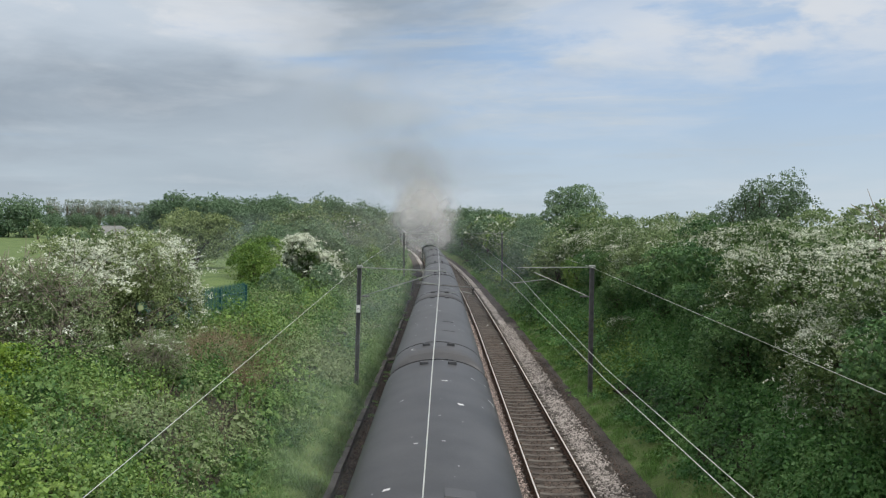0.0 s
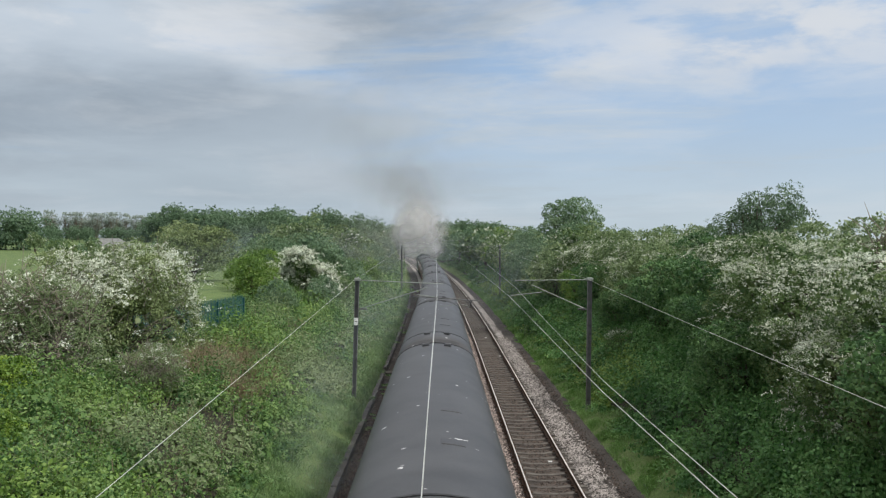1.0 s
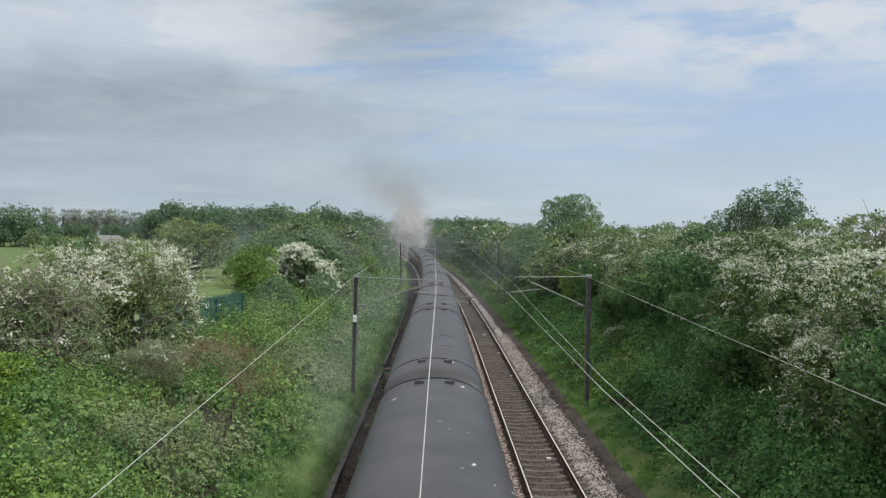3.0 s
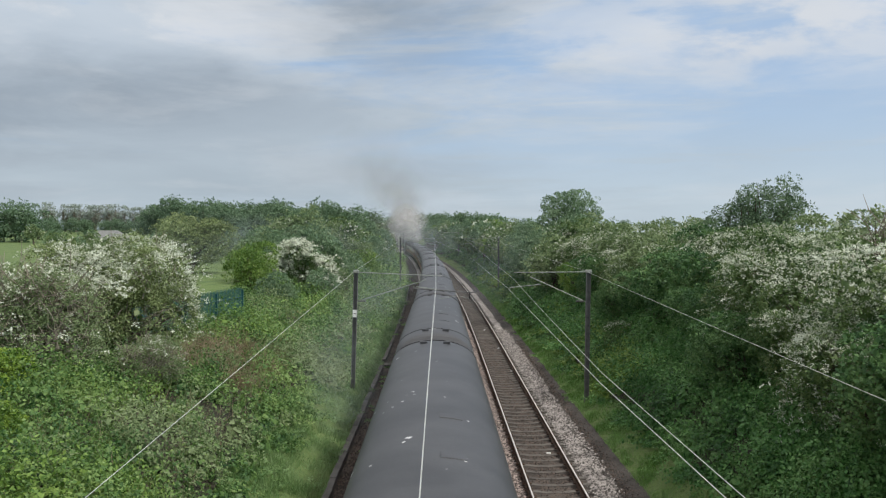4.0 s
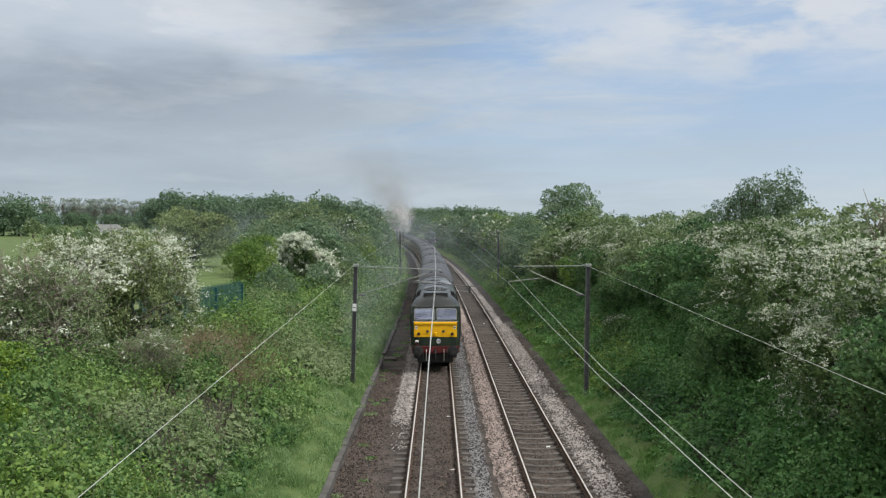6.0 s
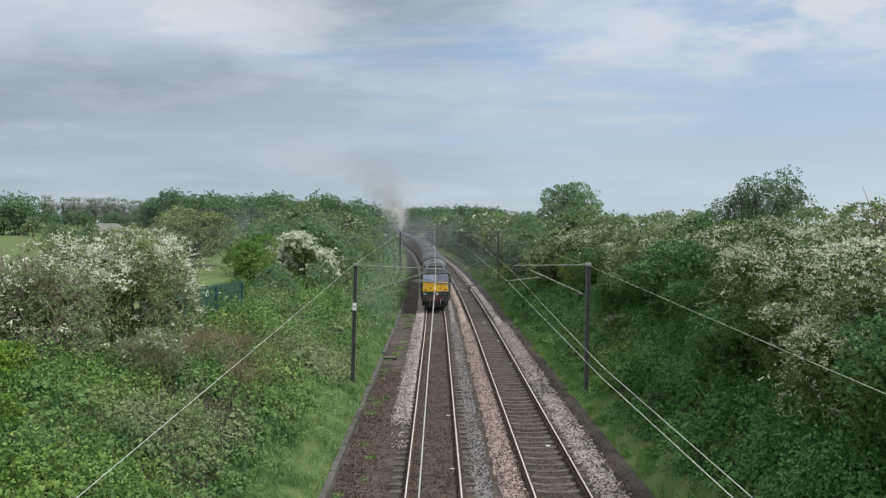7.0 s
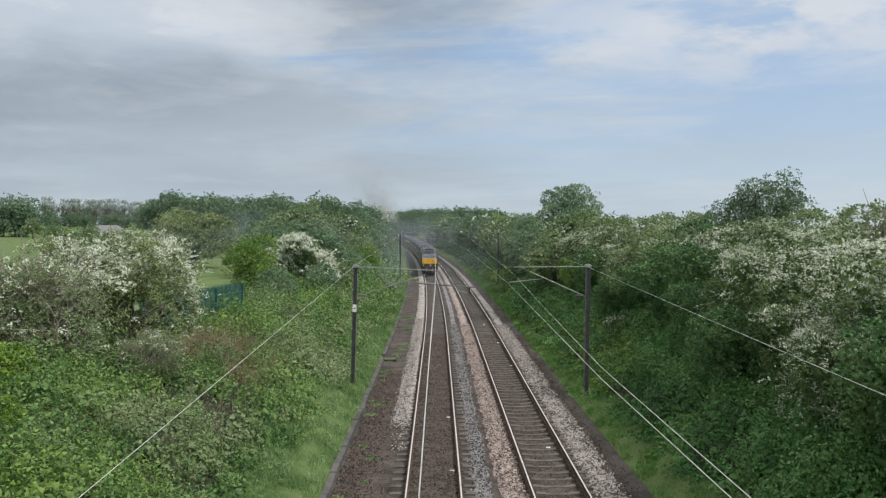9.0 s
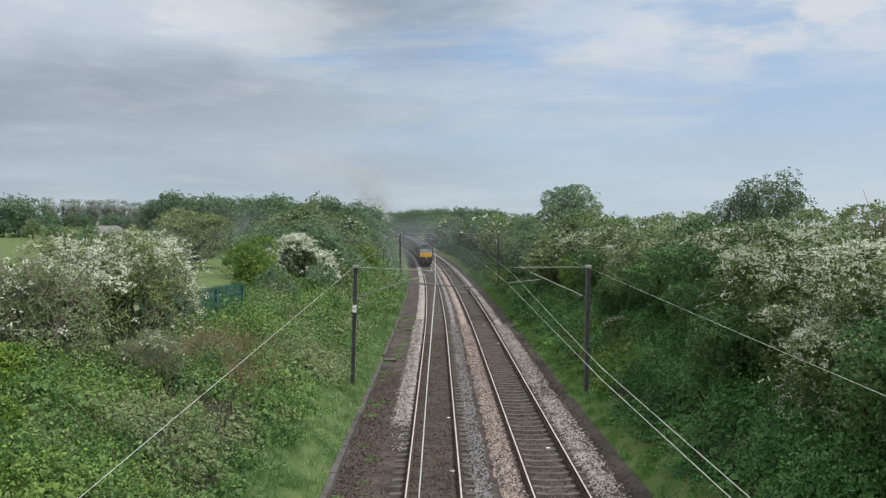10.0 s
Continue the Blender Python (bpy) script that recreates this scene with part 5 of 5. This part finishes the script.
def make_diesel():
    d = thing("diesel_locomotive", "dark green diesel locomotive with a yellow warning panel", "locomotive")
    L, half, low, cant, top = 18.3, 1.31, 1.0, 2.78, 3.80
    e = L / 2

    def ring(y, k, t, lo=low):
        return [(x * k, y, z if z < cant else cant + (z - cant) * t) for x, z in section(half, lo, cant, top, 14, 0.05)]
    bm = bmesh.new()
    loft(bm, [ring(-e + 0.98, 0.985, 0.90), ring(-e + 1.3, 1, 0.985), ring(-e + 1.9, 1, 1), ring(e - 1.9, 1, 1), ring(e - 1.3, 1, 0.985), ring(e - 0.98, 0.985, 0.90)])
    for f in bm.faces:
        f.smooth = abs(f.normal.y) < 0.6
        if f.calc_center_median().z > cant + 0.02:
            f.material_index = 1
    body = part("body", bm, [GREEN, LOCO_ROOF], d)
    # cabs: the face falls straight below the windows and leans back above
    for s in (-1, 1):
        bm = bmesh.new()
        hw = 1.19
        prof = [(e - 1.3, 0.98), (e + 0.0, 0.98), (e + 0.06, 1.6), (e + 0.05, 2.42), (e + 0.0, 2.5), (e - 0.25, 3.14), (e - 0.42, 3.24), (e - 1.3, 3.26)]
        rings = []
        for x, pull in ((-hw, 0.22), (-hw + 0.12, 0.05), (-hw + 0.5, 0.0), (hw - 0.5, 0.0), (hw - 0.12, 0.05), (hw, 0.22)):
            rings.append([(x, s * (y - pull), z) for y, z in prof])
        loft(bm, rings)
        cab = part("cab", bm, GREEN, d)
        # dome of the cab roof
        bm = bmesh.new()
        rg = []
        for y, k, t in ((e - 0.26, 0.90, 0.42), (e - 0.34, 0.915, 0.52), (e - 0.52, 0.935, 0.70), (e - 0.75, 0.955, 0.83), (e - 1.05, 0.975, 0.93), (e - 1.4, 0.99, 0.985), (e - 1.8, 1.0, 1.0)):
            rg.append([(x * k, s * y, cant + 0.0 + (z - cant) * t) for x, z in roof_skin(half + 0.006, cant, top + 0.01, 20)])
        loft(bm, rg, closed=False)
        for f in bm.faces:
            f.smooth = True
        part("cab_roof", bm, CAB_ROOF, d)
        bm = bmesh.new()
        box(bm, -1.2, 1.2, s * (e - 0.29), s * (e - 0.21), 3.15, 3.2, 0.01)
        part("gutter", bm, LOCO_ROOF, cab)
        # windscreens
        for x in (-0.56, 0.56):
            bm = bmesh.new()
            # pane and pale rim with rounded corners, on the lean of the face
            for half_w, lo, hi, push, idx in ((0.515, 2.525, 3.115, 0.010, 0), (0.475, 2.565, 3.075, 0.020, 1)):
                rim = []
                for cx, cz, a0 in ((1, 1, 0), (-1, 1, 90), (-1, -1, 180), (1, -1, 270)):
                    for k in range(5):
                        a = radians(a0 + 22.5 * k)
                        px = x + cx * (half_w - 0.08) + 0.08 * math.cos(a)
                        pz = (hi - 0.08 if cz > 0 else lo + 0.08) + 0.08 * math.sin(a)
                        rim.append(bm.verts.new((px, s * (e + push + 0.02 - (pz - 2.5) * 0.39), pz)))
                f = bm.faces.new(rim)
                f.material_index = idx
            bmesh.ops.solidify(bm, geom=bm.faces[:], thickness=0.006)
            w = part("windscreen", bm, [CREAM, GLASS_DARK], cab)
            bm = bmesh.new()
            tube(bm, [(x - 0.05 * s, s * (e - 0.19), 3.09), (x + 0.1 * s, s * (e - 0.06), 2.72)], 0.012, 4)
            part("wiper", bm, BLACK, w)
        bm = bmesh.new()
        box(bm, -1.08, 1.08, s * (e + 0.04), s * (e + 0.085), 1.68, 2.44, 0.012)
        panel = part("warning_panel", bm, YELLOW, cab, "bright yellow half panel")
        bm = bmesh.new()
        box(bm, -1.12, 1.12, s * (e + 0.03), s * (e + 0.08), 2.443, 2.485, 0.01)
        part("trim", bm, SILVER, cab, "bright metal strip")
        bm = bmesh.new()
        box(bm, -0.62, 0.62, s * (e + 0.084), s * (e + 0.094), 1.80, 2.24, 0.004)
        part("hatch", bm, YELLOW, panel)
        bm = bmesh.new()
        box(bm, -1.085, 1.085, s * (e + 0.06), s * (e + 0.135), 2.31, 2.42, 0.02)
        part("headcode_box", bm, YELLOW, panel)
        for x, z, mat, r in ((-0.84, 1.84, BLACK, 0.08), (0.84, 1.84, BLACK, 0.08), (-0.40, 1.97, TROUGH, 0.07), (0.40, 1.97, TROUGH, 0.07)):
            bm = bmesh.new()
            lathe(bm, [(r, s * 0.08), (r, s * 0.125), (r * 0.72, s * 0.13), (r * 0.7, s * 0.10), (0.005, s * 0.10)], (x, s * e, z), "y", 14)
            lens = part("lamp", bm, mat, panel)
            bm = bmesh.new()
            lathe(bm, [(r * 0.55, s * 0.10), (r * 0.5, s * 0.118), (0.005, s * 0.122)], (x, s * e, z), "y", 12)
            part("lens", bm, RED if r > 0.075 else GALV, lens)
        for x in (-0.97, 0.97):
            bm = bmesh.new()
            box(bm, x - 0.055, x + 0.055, s * (e + 0.086), s * (e + 0.094), 2.08, 2.24)
            q = part("warning_plate", bm, WHITE, panel)
            bm = bmesh.new()
            box(bm, x - 0.035, x + 0.035, s * (e + 0.095), s * (e + 0.098), 2.12, 2.19)
            part("bar", bm, BLACK, q)
        bm = bmesh.new()
        box(bm, -0.06, 0.06, s * (e + 0.08), s * (e + 0.2), 1.74, 1.92, 0.02)
        part("bracket", bm, YELLOW, panel)
        bm = bmesh.new()
        lathe(bm, [(0.12, s * 0.05), (0.12, s * 0.16), (0.08, s * 0.17), (0.005, s * 0.14)], (0.15, s * e, 1.47), "y", 16)
        part("headlight", bm, SILVER, cab, "round silver headlight")
        bm = bmesh.new()
        box(bm, -1.18, 1.18, s * (e - 0.1), s * (e + 0.1), 0.88, 1.22, 0.015)
        beam = part("buffer_beam", bm, RED, d, "red buffer beam")
        for x in (-0.62, -0.45, 0.42, 0.58):
            bm = bmesh.new()
            tube(bm, [(x, s * (e + 0.1), 1.05), (x * 1.02, s * (e + 0.25), 0.95), (x * 1.02, s * (e + 0.26), 0.5)], 0.025, 6)
            part("hose", bm, BLACK if abs(x) > 0.5 else SILVER, beam)
        bm = bmesh.new()
        tube(bm, [(0, s * (e + 0.1), 1.04), (0, s * (e + 0.34), 1.02), (0, s * (e + 0.4), 0.9), (0, s * (e + 0.36), 0.6)], 0.05, 6)
        part("coupling_hook", bm, BLACK, beam)
        bm = bmesh.new()
        box(bm, -0.9, 0.9, s * (e - 0.3), s * (e - 0.2), 0.35, 0.86, 0.02)
        part("valance", bm, BLACK, d)
        buffers(d, s * (e + 0.05), s, r=0.27)
        bogie(d, s * 5.5)
    # red tail lamp on its iron at the rear
    bm = bmesh.new()
    box(bm, -1.02, -0.84, -e - 0.2, -e - 0.07, 1.2, 1.42, 0.02)
    lamp = part("tail_lamp", bm, RED, d, "red and white tail lamp")
    bm = bmesh.new()
    box(bm, -1.01, -0.85, -e - 0.19, -e - 0.08, 1.422, 1.52, 0.02)
    part("lamp_top", bm, WHITE, lamp)
    bm = bmesh.new()
    lathe(bm, [(0.06, -0.0), (0.06, -0.03), (0.005, -0.03)], (-0.93, -e - 0.2, 1.4), "y", 12)
    part("lens", bm, BLACK, lamp)
    # roof gear from the rear cab forward
    def arch_panel(name, y0, y1, x0, x1, mat, proud, parent=body):
        bm = bmesh.new()
        rings = []
        for y in (y0, y0 + 0.03, y1 - 0.03, y1):
            k = proud if y0 < y < y1 else 0.0
            o, i = [], []
            for j in range(13):
                x = x0 + (x1 - x0) * j / 12
                z = cant + (top - cant) * math.sqrt(max(1 - (x / half) ** 2, 0)) ** 0.85
                o.append((x, y, z + k)), i.append((x, y, z - 0.05))
            rings.append(o + i[::-1])
        loft(bm, rings)
        return part(name, bm, mat, parent)
    # raised cowl over the cab, flat-topped, with its dark mouth to the rear
    bm = bmesh.new()
    loft(bm, [[(-0.64, -e + 1.02, 3.45), (0.64, -e + 1.02, 3.45), (0.62, -e + 0.98, 3.83), (-0.62, -e + 0.98, 3.83)],
              [(-0.58, -e + 2.0, 3.45), (0.58, -e + 2.0, 3.45), (0.56, -e + 2.0, 3.845), (-0.56, -e + 2.0, 3.845)]])
    cowl = part("cowl", bm, LOCO_ROOF, body)
    bm = bmesh.new()
    box(bm, -0.59, 0.59, -e + 0.972, -e + 1.03, 3.5, 3.79, 0.01)
    part("mouth", bm, BLACK, cowl)

    def roof_z(x):
        return cant + (top - cant) * math.sqrt(max(1 - (x / half) ** 2, 0)) ** 0.85
    # two oval fan grilles
    for y in (-e + 3.55, -e + 4.95):
        bm = bmesh.new()
        a, b = 0.62, 0.50
        mid = [bm.verts.new((a * 0.9 * math.cos(t), y + b * 0.9 * math.sin(t), roof_z(a * 0.9 * math.cos(t)) + 0.006)) for t in [2 * math.pi * k / 28 for k in range(28)]]
        bmesh.ops.recalc_face_normals(bm, faces=[bm.faces.new(mid)])
        g = part("fan_grille", bm, BLACK, body)
        bm = bmesh.new()
        tube(bm, [(a * math.cos(t), y + b * math.sin(t), roof_z(a * math.cos(t)) + 0.02) for t in [2 * math.pi * k / 28 for k in range(29)]], 0.03, 5)
        part("rim", bm, LOCO_ROOF, g)
        for i in range(17):
            x = -0.56 + i * 0.07
            ly = b * math.sqrt(max(1 - (x / a) ** 2, 0)) * 0.97
            bm = bmesh.new()
            box(bm, x - 0.011, x + 0.011, y - ly, y + ly, roof_z(x) + 0.004, roof_z(x) + 0.04)
            part("slat", bm, LOCO_ROOF, g)
    arch_panel("grille_frame", -e + 5.5, -e + 5.78, -0.62, 0.62, LOCO_WORN, 0.05)
    for s in (-1, 1):
        for y in (-e + 2.2, -e + 3.5, -e + 4.8):
            x0, x1 = sorted((s * 0.80, s * 1.295))
            g = arch_panel("side_grille", y, y + 1.24, x0, x1, BLACK, 0.015)
            for i in range(5):
                arch_panel("slat", y + 0.03 + i * 0.285, y + 0.07 + i * 0.285, x0 + 0.01, x1 - 0.01, LOCO_ROOF, 0.04, g)
            xa, xb = sorted((s * 0.78, s * 0.82))
            arch_panel("frame_bar", y, y + 1.24, xa, xb, LOCO_ROOF, 0.045, g)
            xa, xb = sorted((s * 1.06, s * 1.09))
            arch_panel("frame_bar", y, y + 1.24, xa, xb, LOCO_ROOF, 0.04, g)
        bm = bmesh.new()
        for i in range(26):
            y = -e + 7 + i * 0.36
            box(bm, s * 1.312 - 0.008, s * 1.312 + 0.008, y, y + 0.24, 1.9, 2.7, 0.0)
        part("side_louvres", bm, LOCO_ROOF, body)
        # bolted edge strip along the roof
        xa, xb = sorted((s * 0.70, s * 0.74))
        arch_panel("edge_strip", -e + 6.1, e - 2.4, xa, xb, LOCO_ROOF, 0.02)
    for y in (-e + 6.0, -e + 7.6, -e + 9.4, -e + 11.2, -e + 12.2, -e + 14.6, e - 2.2):
        bm = bmesh.new()
        hoop(bm, y, half + 0.003, cant, top, 0.045, 0.012)
        part("roof_seam", bm, BLACK, body)
    for y, x0, x1, ln in ((-e + 9.7, -0.75, -0.15, 1.2), (-e + 9.7, 0.1, 0.7, 1.2), (-e + 12.5, -0.6, 0.6, 1.7), (-e + 15.0, -0.4, 0.4, 0.9)):
        arch_panel("roof_hatch", y, y + ln, x0, x1, LOCO_ROOF, 0.025)
    # pale patches right of centre: worn paint, with the roof's highlight in their colour
    arch_panel("worn_patch", e - 7.4, e - 4.6, 0.12, 0.98, LOCO_WORN, 0.012)
    arch_panel("worn_patch", e - 3.9, e - 3.0, 0.2, 0.75, LOCO_WORN, 0.012)
    arch_panel("exhaust_port", -e + 10.0 + 1.4, -e + 11.6, -0.3, 0.3, BLACK, 0.05)
    arch_panel("exhaust_port", -e + 14.4, -e + 14.55, -0.55, 0.55, BLACK, 0.03)
    bm = bmesh.new()
    box(bm, -1.15, 1.15, -3.2, 3.2, 0.4, 1.02, 0.05)
    part("fuel_tank", bm, BLACK, d)
    return d


def make_steam():
    s = thing("steam_locomotive", "black steam locomotive with its coal tender", "locomotive")
    bm = bmesh.new()
    loft(bm, [[(x, y, z) for x, z in [(-1.3, 1.1), (-1.35, 2.6), (-1.1, 3.3), (1.1, 3.3), (1.35, 2.6), (1.3, 1.1)]] for y in (-10.2, -3.6)])
    tender = part("tender", bm, GREEN, s)
    rng = np.random.default_rng(8)
    P = np.stack([rng.uniform(-1, 1, 400), rng.uniform(-9.5, -4.2, 400), 3.25 + 0.25 * rng.random(400)], -1)
    V = (STONE[None] * 0.14 + P[:, None]).reshape(-1, 3)
    F = (STONE_F[None] + 5 * np.arange(400)[:, None, None]).reshape(-1, 3)
    mesh_part("coal", V, F, BLACK, tender)
    bm = bmesh.new()
    loft(bm, [[(x, y, z) for x, z in section(1.35, 1.4, 3.1, 3.9, 10)] for y in (-3.3, -0.9)])
    part("cab", bm, GREEN, s)
    bm = bmesh.new()
    lathe(bm, [(0.05, -0.9), (0.98, -0.9), (0.98, 0.8), (0.9, 3.0), (0.86, 7.6), (0.9, 7.7), (0.9, 9.0), (0.75, 9.1), (0.05, 9.15)], (0, 0, 2.75), "y", 24)
    boiler = part("boiler", bm, GREEN, s)
    bm = bmesh.new()
    lathe(bm, [(0.34, 0.75), (0.30, 0.95), (0.27, 1.1), (0.33, 1.2), (0.2, 1.2)], (0, 8.3, 2.75), "z", 16)
    part("chimney", bm, BLACK, boiler)
    bm = bmesh.new()
    lathe(bm, [(0.4, 0.75), (0.36, 1.0), (0.2, 1.12), (0.02, 1.14)], (0, 4.0, 2.75), "z", 16)
    part("dome", bm, GREEN, boiler)
    bm = bmesh.new()
    box(bm, -1.25, 1.25, -10.2, 9.8, 0.95, 1.15, 0.03)
    part("running_plate", bm, BLACK, s)
    for y, r in ((-9, 0.55), (-7, 0.55), (-5, 0.55), (-1.8, 0.5), (0.6, 0.95), (2.6, 0.95), (4.6, 0.95), (6.8, 0.5), (8.8, 0.5)):
        bm = bmesh.new()
        for x in (-0.78, 0.78):
            lathe(bm, [(0.1, -0.06), (r, -0.06), (r, 0.06), (0.1, 0.06)], (x, y, r), "x", 20)
        tube(bm, [(-0.8, y, r), (0.8, y, r)], 0.09, 8)
        part("wheelset", bm, BLACK, s)
    buffers(s, 9.7, 1), buffers(s, -10.0, -1)
    return s


def make_puffs():
    """Exhaust of the engine: soft round puffs that ride along over it and trail behind."""
    bm = bmesh.new()
    bmesh.ops.create_icosphere(bm, subdivisions=3, radius=1)
    for f in bm.faces:
        f.smooth = True
    white = bpy.data.meshes.new("puff")
    bm.to_mesh(white)
    dark = white.copy()
    bm.free()
    white.materials.append(STEAM), dark.materials.append(SMOKE)
    plume = thing("smoke_plume", "white steam under drifting grey smoke over the engine", "smoke")
    rng = random.Random(31)

    def puff(me, x, y, z, r, flat=1.0):
        ob = new("puff", me)
        ob.parent = plume
        ob.matrix_basis = pose(x, y, z, 0, rng.uniform(-25, 25), 0) @ Matrix.Diagonal((r, r * 0.6, r * flat, 1))
    for i in range(16):
        t = i / 15
        puff(white, rng.uniform(-2.6, 2.6) - 1.2 * t, 9 - 22 * t, 5.8 + 3.6 * t + rng.uniform(-1.2, 1.8), 3.0 + 2.4 * t * rng.uniform(0.6, 1.0), rng.uniform(0.7, 1.2))
    for i in range(8):
        t = i / 7
        puff(dark, rng.uniform(-7, 5) * (0.4 + t) - 3.0 * t, 2 - 40 * t, 9 + 17 * t ** 1.2 + rng.uniform(-2.0, 2.0), 5.5 + 7.5 * t, rng.uniform(0.8, 1.2))
    for i in range(5):
        puff(dark, rng.uniform(-15, -5), -18 - i * 18, 5.2 + rng.uniform(0, 3), 4.4 + i * 0.5)
    cloud = thing("smoke_cloud", "brown-grey smoke hanging in the air behind the engine", "smoke")
    for i in range(10):
        ob = new("puff", dark)
        ob.parent = cloud
        ob.matrix_basis = pose(rng.uniform(-5, 3.0) - 0.3 * i, rng.uniform(-8, 8), 6 + 1.5 * i + rng.uniform(-1, 1), 0, rng.uniform(-25, 25), 0) @ Matrix.Diagonal((3.8 + 0.5 * i, 3, 3.6 + 0.4 * i, 1))
    thin = white.copy()
    thin.materials[0] = HAZE
    haze = thing("smoke_haze", "thin blue-grey smoke hanging over the bank and line", "smoke")
    for i in range(10):
        y = 62 + i * 25
        ob = new("puff", thin)
        ob.parent = haze
        ob.matrix_basis = pose(rng.uniform(-10, 5) + float(bend(y)), y, float(rise(y)) + 3.6 + rng.uniform(0, 2), 0, rng.uniform(-20, 20), 0) @ Matrix.Diagonal((6.5 + i * 0.4, 4.5, 4.5 + i * 0.2, 1))
    for i in range(6):
        ob = new("puff", thin)
        ob.parent = haze
        ob.matrix_basis = pose(rng.uniform(-26, -9), 68 + i * 11, 5.2 + rng.uniform(0, 1.5), 0, rng.uniform(-20, 20), 0) @ Matrix.Diagonal((6.5, 4.5, 3.6, 1))
    wake = thing("smoke_wake", "faint smoke dragged along beside the coaches", "smoke")
    for i in range(6):
        ob = new("puff", thin)
        ob.parent = wake
        ob.matrix_basis = pose(rng.uniform(-4.6, -2.6), 20 + i * 9, 1.6 + rng.uniform(0, 2.0), 0, rng.uniform(-20, 20), 0) @ Matrix.Diagonal((2.4 + 0.2 * i, 2.4, 2.3 + 0.15 * i, 1))
    return plume, cloud, haze, wake


coach = make_coach()
coaches = [coach] + [copy_thing(coach, pose(0, 0, 0)) for _ in range(COACHES - 1)]
diesel = make_diesel()
steam = make_steam()
plume, smoke_cloud, haze, wake = make_puffs()


def on_line(s, wheelbase=14.0):
    """Pose of a vehicle whose middle is s along the near track."""
    a, b = s - wheelbase / 2, s + wheelbase / 2
    xa, xb = float(bend(a)), float(bend(b))
    za, zb = float(rise(a)), float(rise(b))
    return pose(TRACK_A + (xa + xb) / 2, s, (za + zb) / 2, math.degrees(math.atan2(zb - za, wheelbase)), 0, math.degrees(math.atan2(xa - xb, wheelbase)))


def motions():
    times = [0.5 * i for i in range(21)]
    gap0 = 48.0 - SPEED * 5.5          # where the rear engine joins the coaches, at the start
    slack = {5.0: -0.6, 6.0: 1.2, 6.5: 2.6, 7.0: 3.9, 7.5: 4.0, 8.0: 4.1, 8.5: 4.3, 9.0: 4.5, 9.5: 4.7, 10.0: 5.0}     # the train surges a little
    def ride(ob, ahead):
        walk(ob, [(t, on_line(gap0 + ahead + SPEED * t + slack.get(t, 0.0))) for t in times])
    ride(diesel, -LOCO_LEN / 2 - 0.3)
    for i, c in enumerate(coaches):
        ride(c, PITCH * (i + 0.5))
    ride(steam, PITCH * COACHES + 10.6)
    ride(plume, PITCH * COACHES + 10.6)
    walk(smoke_cloud, [(t, pose(float(bend(150 + 24 * t)) - 0.3 * t, 150 + 24 * t, 0.9)) for t in times])
    walk(wake, [(t, pose(-0.1 * t - 0.2 * max(t - 5, 0), 2.0 * t + 11.0 * max(t - 5, 0), 0.05 * t)) for t in times])
    walk(haze, [(t, pose(-0.25 * t, 0.5 * t, 0.06 * t)) for t in times])


motions()
